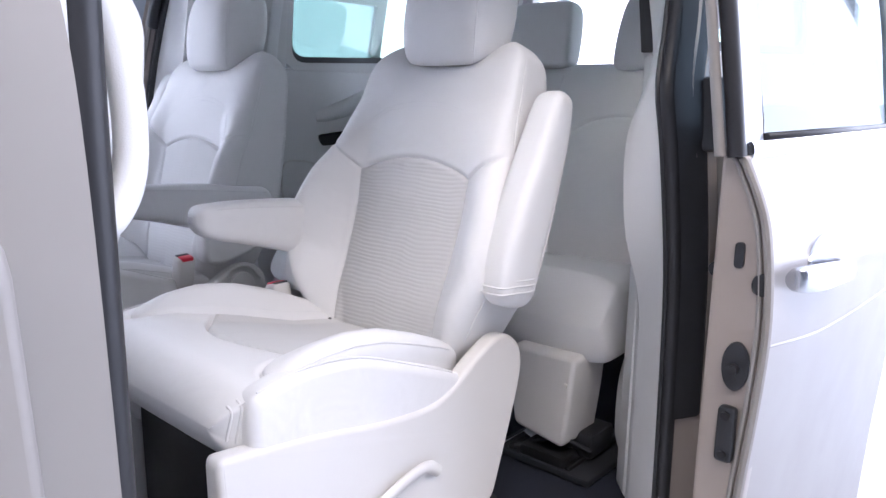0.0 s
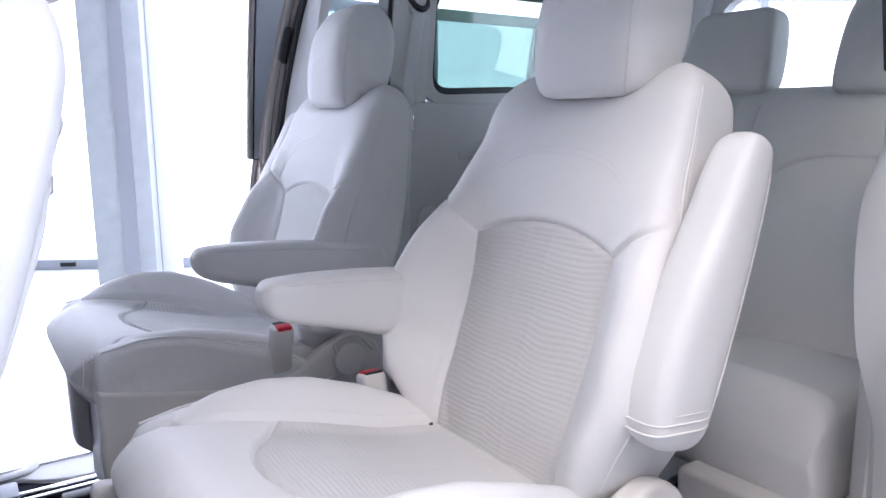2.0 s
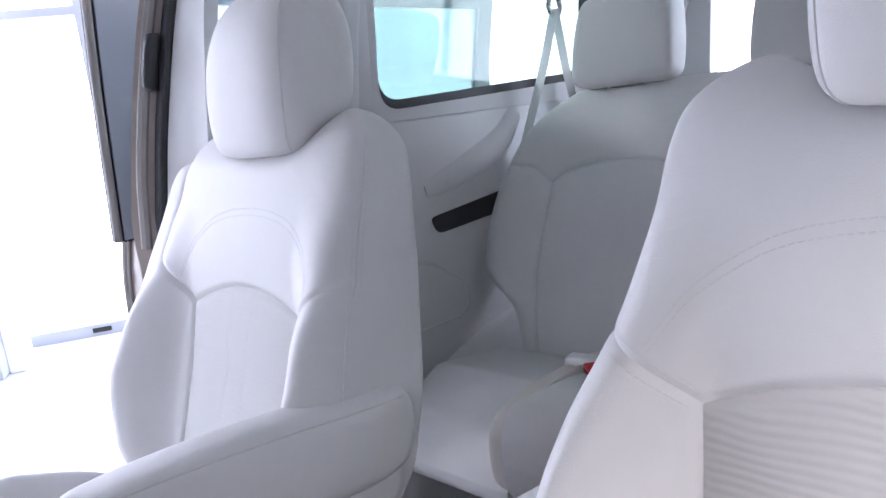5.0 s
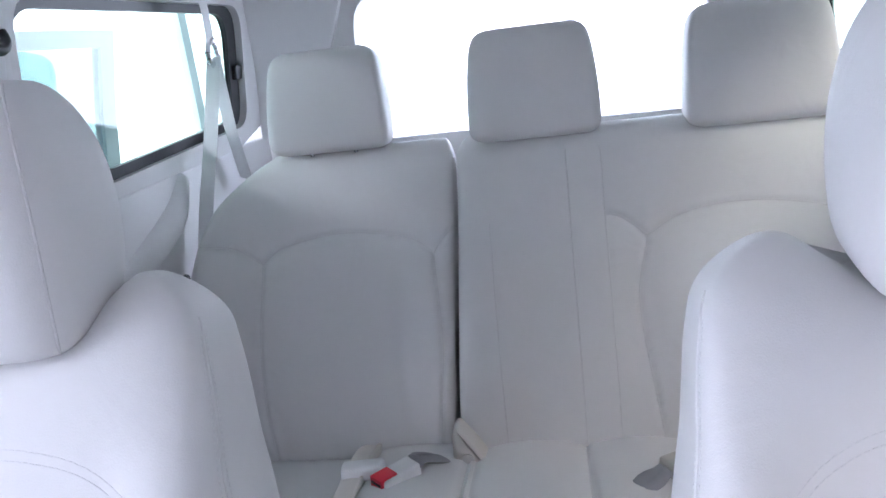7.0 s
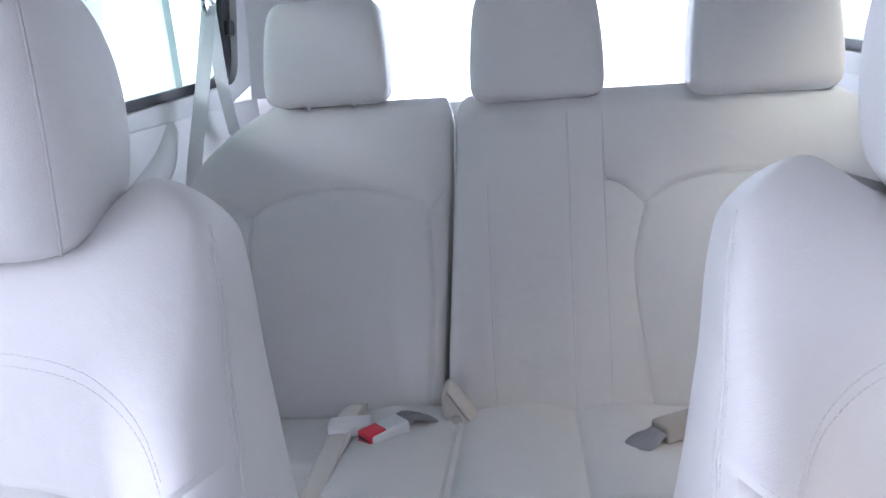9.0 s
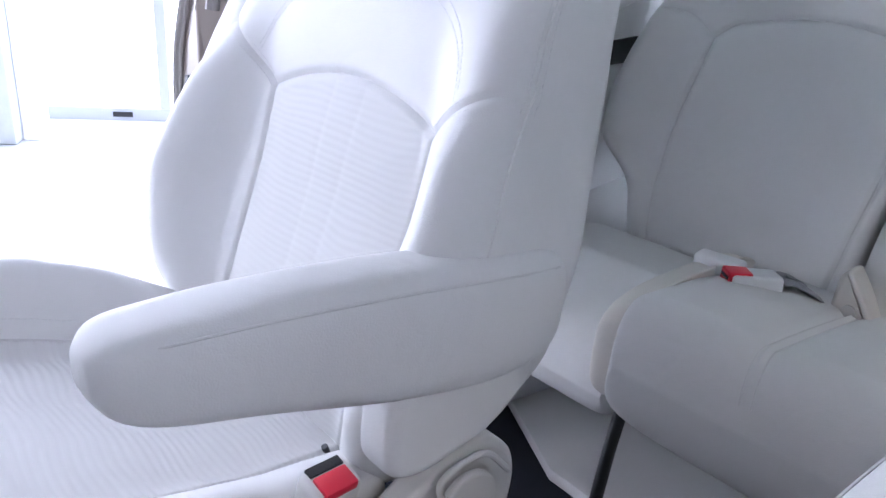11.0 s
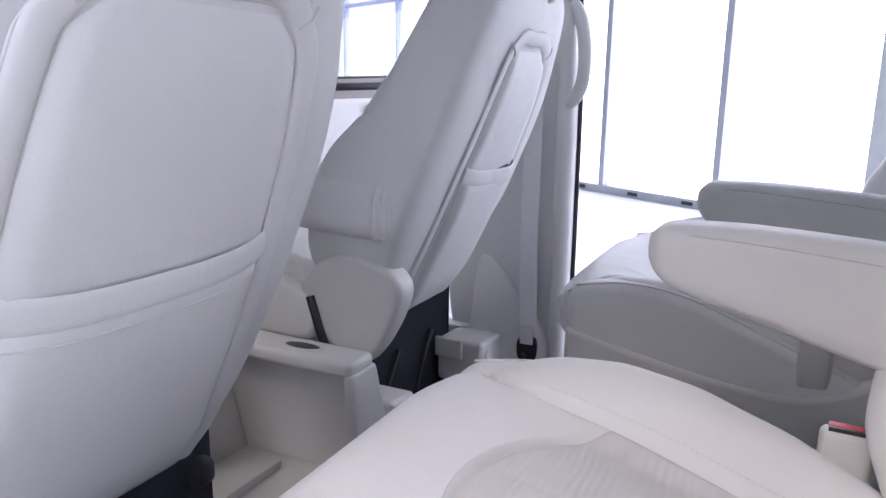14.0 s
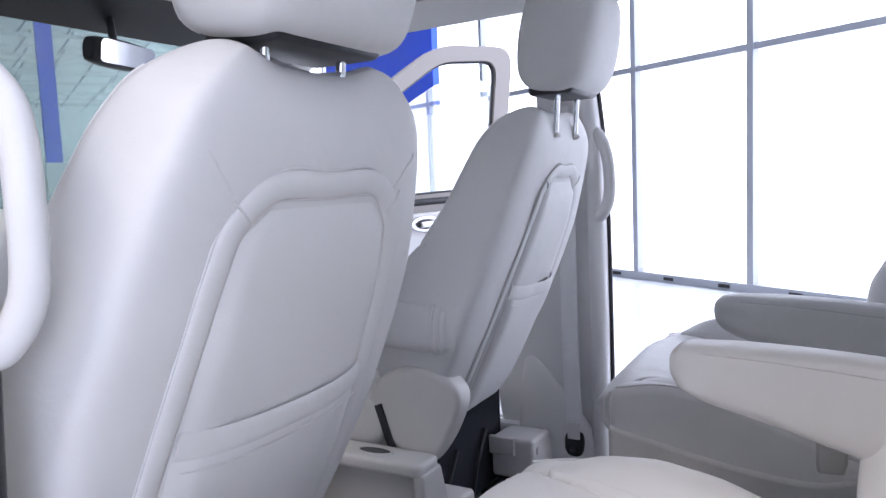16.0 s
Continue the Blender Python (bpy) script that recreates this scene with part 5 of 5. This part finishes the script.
    # handle
    grip = [(-0.245, s * 1.204, 0.656, 0.008, 0.010), (-0.252, s * 1.216, 0.656, 0.014, 0.022), (-0.31, s * 1.232, 0.652, 0.013, 0.025), (-0.42, s * 1.236, 0.642, 0.012, 0.023), (-0.54, s * 1.230, 0.628, 0.011, 0.021), (-0.62, s * 1.212, 0.618, 0.010, 0.017), (-0.63, s * 1.202, 0.616, 0.006, 0.008)]
    part("handle", loft(grip[::-1], 3, 28), SATIN, d, "satin chrome pull handle")
    dish = [(-0.50 + 0.115 * math.cos(t / 14 * math.pi), 0.655 + 0.052 * math.sin(t / 14 * math.pi)) for t in range(28)]
    part("handle_dish", plate(dish, "x", s * 1.180, s * 1.1985, 0.004), SATIN, d)
    return d


WINFRAME = mat("grey_window_frame", (0.42, 0.46, 0.52), 0.35, 0.2, vary=0.03, coat=0.3)
sliding_door(-1, "champagne sliding door slid open with a chrome handle")
sliding_door(1, "champagne sliding door slid open behind the quarter window")


def front_door(s, label, at, rz):
    """A front door, hinged at its origin; closed it runs rearward along -y."""
    d = thing("front_door", label, "car door", "front doors", at, rz)
    part("panel", plate(rounded([(0.0, -0.25), (-1.08, -0.25), (-1.12, 0.3), (-1.10, 0.88), (0.0, 0.84)], 0.05), "x", -0.04 * s, 0.03 * s, 0.012, 3), PAINT, d)
    part("door_card", plate(rounded([(-0.05, -0.15), (-1.03, -0.15), (-1.06, 0.3), (-1.04, 0.82), (-0.05, 0.80)], 0.05), "x", -0.075 * s, -0.042 * s, 0.012, 3), TRIM, d)
    part("armrest", loft([(-0.95, -0.10 * s, 0.52, 0.02, 0.02), (-0.9, -0.10 * s, 0.52, 0.035, 0.04), (-0.4, -0.10 * s, 0.54, 0.035, 0.035), (-0.3, -0.10 * s, 0.56, 0.01, 0.015)], 3, 20), TRIM, d)
    ow = rounded([(-0.10, 0.84), (-1.07, 0.88), (-1.15, 1.54), (-0.74, 1.525), (-0.40, 1.30)], 0.10, 6)
    iw = rounded([(-0.22, 0.87), (-0.99, 0.90), (-1.06, 1.475), (-0.75, 1.455), (-0.46, 1.26)], 0.08, 6)
    low = rounded([(-0.22, 0.86), (-0.99, 0.89), (-1.046, 1.385), (-0.76, 1.375), (-0.48, 1.21)], 0.06, 6)
    wf = part("window_frame", ring(bmesh.new(), ow, iw, "x", -0.02 * s, 0.02 * s), PAINT, d)
    part("window_rubber", tube([(0, y, z) for y, z in iw + iw[:1]], 0.010, 8, 1, (1, 0, 0)), RUBBER, wf)
    part("window_glass", plate(low, "x", -0.002 * s, 0.002 * s), GLASS_FRONT, wf, "window glass wound down a little")
    part("belt_seal", tube([(-0.045 * s, -0.12, 0.842), (-0.045 * s, -1.04, 0.868)], 0.014, 8), RUBBER, d)
    hb = [(-0.60 + 0.075 * math.cos(t / 12 * math.pi), 0.765 + 0.036 * math.sin(t / 12 * math.pi)) for t in range(24)]
    bez = part("inner_handle", plate(hb, "x", -0.088 * s, -0.074 * s, 0.005, 2), SATIN, d, "satin inner door handle")
    part("handle_recess", plate([(-0.60 + (y + 0.60) * 0.72, 0.765 + (z - 0.765) * 0.6) for y, z in hb], "x", -0.091 * s, -0.080 * s), BLACK, bez)
    part("lever", loft([(-0.655, -0.096 * s, 0.765, 0.006, 0.010), (-0.645, -0.097 * s, 0.765, 0.008, 0.015), (-0.575, -0.097 * s, 0.763, 0.008, 0.013), (-0.565, -0.095 * s, 0.763, 0.004, 0.006)], 3, 16), CHROME, bez)
    part("wing_mirror", loft([(-0.30, 0.10 * s, 0.97, 0.06, 0.02), (-0.28, 0.12 * s, 0.98, 0.10, 0.07), (-0.22, 0.13 * s, 0.98, 0.11, 0.075), (-0.15, 0.12 * s, 0.97, 0.06, 0.04)], 3, 28), PAINT, d)
    return d


front_door(1, "champagne front passenger door standing wide open", (1.0, 1.98, 0.0), 62)
front_door(-1, "champagne driver door, closed", (-1.0, 2.0, 0.0), 0)


def belt(name, label, pts, width, group="", up=(1, 0, 0.001)):
    b = thing(name, label, "seat belt", group, pts[0])
    o = Vector(pts[0])
    part("webbing", tube([Vector(p) - o for p in smooth_line(pts, 6)], width / 2, 12, 0.06, up), WEB, b)
    return b, o


bt, o = belt("seat_belt", "white seat belt hanging on the belt pillar", [(0.722, -0.605, 1.335), (0.738, -0.588, 1.20), (0.752, -0.572, 1.02), (0.764, -0.565, 0.80), (0.768, -0.56, 0.45)], 0.046, "seat belts")
part("guide_loop", tube(smooth_line([(0.012, 0.052, 0.058), (0.0, 0.034, 0.034), (-0.006, 0.012, 0.012), (-0.006, -0.012, 0.008), (-0.002, -0.030, 0.020), (0.004, -0.036, 0.036)], 5), [0.006 + 0.004 * math.sin(min(1, t / 25) * math.pi) for t in range(26)], 12), BLACK, bt, "black belt guide")
part("guide_cap", loft([(0.0, 0.01, 0.02, 0.004, 0.006), (0.004, 0.01, 0.02, 0.026, 0.030), (0.016, 0.01, 0.02, 0.028, 0.032), (0.020, 0.01, 0.02, 0.012, 0.014)], 2.6, 24, "x"), TRIM, bt)
part("tongue", box((0.022, 0.012, -0.375), (0.030, 0.052, -0.325), 0.004), CHROME, bt, "bright metal belt tongue")
part("tongue_grip", box((0.016, 0.006, -0.328), (0.034, 0.058, -0.298), 0.006), TRIM, bt)
bt, o = belt("seat_belt", "white third row seat belt hanging from its ceiling guide", [(0.70, -1.31, 1.30), (0.715, -1.24, 1.12), (0.725, -1.16, 0.96), (0.73, -1.10, 0.82)], 0.047, "seat belts", (0.35, 1, 0))
part("second_strap", tube([(0, 0, 0), (0.025, -0.07, -0.18), (0.03, -0.12, -0.32)], 0.022, 10, 0.08, (0.35, 1, 0)), WEB, bt)
rg = [(0.0, 0.026 * math.cos(t / 10 * math.pi), 0.012 + 0.030 * math.sin(t / 10 * math.pi)) for t in range(21)]
part("guide_ring", tube(rg, 0.008, 8, 1, (1, 0, 0)), CHROME, bt, "chrome belt ring")
part("top_strap", tube([(0, 0.0, 0.03), (-0.015, 0.03, 0.10), (-0.02, 0.05, 0.16)], 0.022, 10, 0.12, (1, 0, 0.001)), TRIM, bt)
bt, o = belt("seat_belt", "grey white front belt running down the pillar to its anchor", [(0.925, 0.80, 0.16), (0.928, 0.81, 0.45), (0.928, 0.81, 0.80), (0.90, 0.815, 1.15)], 0.052, "seat belts")
part("anchor_recess", loft([(0.915, 0.0, -0.035, 0.030, 0.040), (0.935, 0.0, -0.035, 0.032, 0.044)], 2.6, 24, "x"), BLACK, bt).location = (-0.925, 0, 0)
part("anchor_plate", box((-0.016, -0.02, -0.02), (-0.008, 0.02, 0.035), 0.004), TRIM, bt)
part("anchor_bolt", tube([(-0.014, 0, -0.05), (-0.024, 0, -0.05)], 0.010, 12), CHROME, bt)
cb = thing("ceiling_belt_buckle", "small grey belt tongue hanging from the roof", "seat belt", "", (-0.50, -1.60, 1.40))
part("tongue", box((-0.014, -0.005, -0.05), (0.014, 0.005, 0.01), 0.003), TRIM, cb)
part("strap", box((-0.020, -0.003, 0.008), (0.020, 0.003, 0.06)), WEB, cb)

# seat mountings and console on the cabin floor
fb = thing("seat_mount_cover", "off-white plastic cover over the front seat mount", "seat trim", "", (0.835, 0.955, 0.02))
part("cover", plate(rounded([(-0.085, 0.035), (0.095, 0.035), (0.06, 0.150), (-0.085, 0.160)], 0.016), "y", -0.085, 0.05, 0.012, 3), PLASTIC, fb)
part("cover_lip", plate(rounded([(-0.10, 0.11), (-0.086, 0.11), (-0.084, 0.165), (-0.10, 0.165)], 0.005), "y", -0.03, 0.05, 0.003), PLASTIC, fb)
part("mount_foot", box((-0.06, -0.03, -0.018), (0.05, 0.03, 0.04), 0.008), STEEL, fb)
for z in (0.07, 0.12):
    part("cover_screw", tube([(-0.05, -0.084, z), (-0.05, -0.091, z)], 0.012, 12), PLASTIC, fb)
cs = thing("floor_console", "off-white plastic console between the front seats", "console", "", (0.145, 1.035, 0.0))
part("console_top", plate(rounded([(-0.03, -0.165), (0.055, -0.165), (0.060, 0.25), (-0.03, 0.25)], 0.02), "z", 0.312, 0.343, 0.010, 3), PLASTIC, cs)
well = [(0.012 + 0.020 * math.cos(t / 12 * math.pi), -0.02 + 0.045 * math.sin(t / 12 * math.pi)) for t in range(24)]
part("cup_well", plate(well, "z", 0.318, 0.3445, 0.001), BLACK, cs, "dark cup well")
part("well_rim", tube([(x, y, 0.343) for x, y in well + well[:1]], 0.004, 8), PLASTIC, cs)
# open tub: sloping outer wall, end walls with a low lip, ribbed floor
part("console_wall", plate(rounded([(0.030, 0.325), (0.057, 0.320), (0.145, 0.0), (0.115, 0.0)], 0.008), "y", -0.140, 0.228, 0.004, 2), PLASTIC, cs)
for y0, y1 in ((-0.168, -0.141), (0.229, 0.250)):
    end = rounded([(-0.028, 0.322), (0.056, 0.322), (0.148, 0.0), (-0.165, 0.0), (-0.165, 0.050), (-0.075, 0.085), (-0.015, 0.120)], 0.012)
    part("end_wall", plate(end, "y", y0, y1, 0.007, 3), PLASTIC, cs)
part("tub_floor", box((-0.160, -0.140, 0.001), (0.113, 0.228, 0.022), 0.004), PLASTIC, cs)
part("tub_lip", box((-0.165, -0.140, 0.023), (-0.150, 0.228, 0.050), 0.005), PLASTIC, cs)
for y in (-0.045, 0.085):
    part("tub_rib", box((-0.149, y, 0.0225), (0.06, y + 0.010, 0.042), 0.003), PLASTIC, cs)
part("console_step", plate(rounded([(0.150, 0.0), (0.258, 0.0), (0.232, 0.190), (0.128, 0.200)], 0.012), "y", -0.160, 0.0, 0.010, 3), PLASTIC, cs)
ra = thing("seat_rail_frame", "dark steel seat rail frame under the passenger seat", "seat frame", "", (0.55, 0.90, 0.0))
for y in (-0.04, 0.14):
    part("crossbar", tube([(-0.30, y, 0.012), (0.28, y - 0.02, 0.012)], 0.007, 8), BLACK, ra)
tk = thing("bench_floor_track", "black steel floor track with bright rails behind the chair", "seat frame", "", (-0.58, -0.52, 0.0))
part("track_plate", box((-0.16, -0.22, 0.002), (0.14, 0.10, 0.022), 0.006), BLACK, tk)
for x in (-0.10, -0.02, 0.08):
    part("rail", box((x, -0.20, 0.022), (x + 0.016, 0.09, 0.034), 0.004), STEEL, tk)
part("bright_strip", box((0.115, -0.20, 0.022), (0.121, 0.16, 0.027), 0.002), CHROME, tk)
part("white_tab", plate(rounded([(0.02, -0.04), (0.10, -0.06), (0.11, 0.0), (0.04, 0.03)], 0.01), "z", 0.034, 0.040, 0.002), WHITE, tk)
part("spring_box", box((-0.12, -0.10, 0.03), (0.0, 0.02, 0.10), 0.012), BLACK, tk)
part("cable", tube(smooth_line([(-0.12, 0.02, 0.06), (-0.05, 0.06, 0.09), (0.03, 0.05, 0.05), (0.08, 0.08, 0.03)], 6), 0.006, 8), BLACK, tk)

# ---- showroom, turned against the van ----
TURN = pose(0, 0, 0, 0, 0, -30)
GZ = -0.45


def fixed(name, bm, material, label, smooth=True):
    ob = setting(name, bm, material, label, smooth)
    ob.matrix_basis = TURN.copy()
    return ob


def fixture(name, label):
    ob = tagged(new(name), label, "", "", "structure")
    ob.matrix_basis = TURN.copy()
    return ob


fixed("ground", box((-9, -7.2, GZ - 0.1), (6.2, 44, GZ)), GROUND, "polished white showroom floor")
fixed("ceiling", box((-9, -7.2, 5.6), (6.2, 44, 5.7)), WHITE, "white showroom ceiling")


def glazing(name, label, axis, at, first, step, n, lo, hi, transom):
    """A glazed wall of posts and rails along y (axis x) or along x (axis y)."""
    w = fixture(name, label)
    def b(u0, u1, z0, z1, t=0.05):
        return box((at - t, u0, z0), (at + t, u1, z1)) if axis == "x" else box((u0, at - t, z0), (u1, at + t, z1))
    for k in range(n):
        u = first + k * step
        if lo < u < hi:
            part("post", b(u - 0.04, u + 0.04, GZ, 5.6), ALU, w)
            part("rail_clip", b(u + 0.25, u + 0.40, GZ + 0.03, GZ + 0.07, 0.066), STEEL, w)
            part("rail_clip", b(u + 1.05, u + 1.20, GZ + 0.03, GZ + 0.07, 0.066), STEEL, w)
    part("bottom_rail", b(lo, hi, GZ, GZ + 0.10, 0.06), ALU, w)
    for z in transom:
        part("transom", b(lo, hi, z - 0.035, z + 0.035, 0.04), ALU, w)
    return w


glazing("wall_east", "tall white glazed wall with grey posts", "x", 5.94, 4.505 - 1.67 * 7, 1.67, 31, -7.2, 44, (2.2, 4.4))
glazing("wall_south", "tall white glazed wall with grey posts", "y", -7.1, -9.0 + 0.35, 2.05, 8, -6.6, 6, (3.2,))
# unseen wall piece, added to hold back light from the south-west
fixed("south_west_blocker", box((-9.0, -7.2, GZ), (-6.6, -7.1, 5.6)), GREYWALL, "unseen grey wall that blocks light from the south-west")
# west wall is out of view; its dark grey weakens light from that side
fixed("wall_west", box((-9.1, -7.2, GZ), (-9.0, 44, 5.6)), GREYWALL, "unseen west wall, kept dark to cut bounced light")
col = fixture("column", "square painted concrete column")
part("shaft", box((5.02, 2.02, GZ), (5.54, 2.54, 5.6), 0.015), CONCRETE, col)
part("edge_guard", box((5.0, 2.16, GZ), (5.019, 2.28, 5.6)), ALU, col)
part("down_pipe", box((5.16, 1.90, GZ), (5.40, 2.019, 5.6), 0.01), WHITE, col)
nw = fixture("wall_north", "white showroom end wall with a blue band")
part("wall_panel", box((-9, 43.8, GZ), (6, 43.9, 5.6)), WHITE, nw)
part("blue_side", box((5.75, 10.8, 2.1), (5.88, 15.6, 5.6)), BLUE, nw, "blue painted wall panel")
part("white_side", box((5.80, 11.25, GZ), (5.92, 15.7, 5.6)), WHITE, nw)
part("blue_post", box((-0.38, 11.5, 1.40), (-0.17, 11.8, 5.6)), BLUE, nw, "blue painted steel post")
part("post_base", box((-0.40, 11.48, GZ), (-0.15, 11.82, 1.40)), WHITE, nw)
tr = fixture("roof_trusses", "white steel ceiling trusses")
for k in range(12):
    y = 8.0 + k * 2.8
    part("chord", box((-8.8, y, 4.6), (5.7, y + 0.09, 4.69)), WHITE, tr)
    part("chord", box((-8.8, y, 5.3), (5.7, y + 0.09, 5.39)), WHITE, tr)
    for j in range(14):
        x = -8.5 + j * 1.02
        part("web", tube([(x, y + 0.045, 4.65), (x + 0.5, y + 0.045, 5.34)], 0.03, 6), ALU, tr)
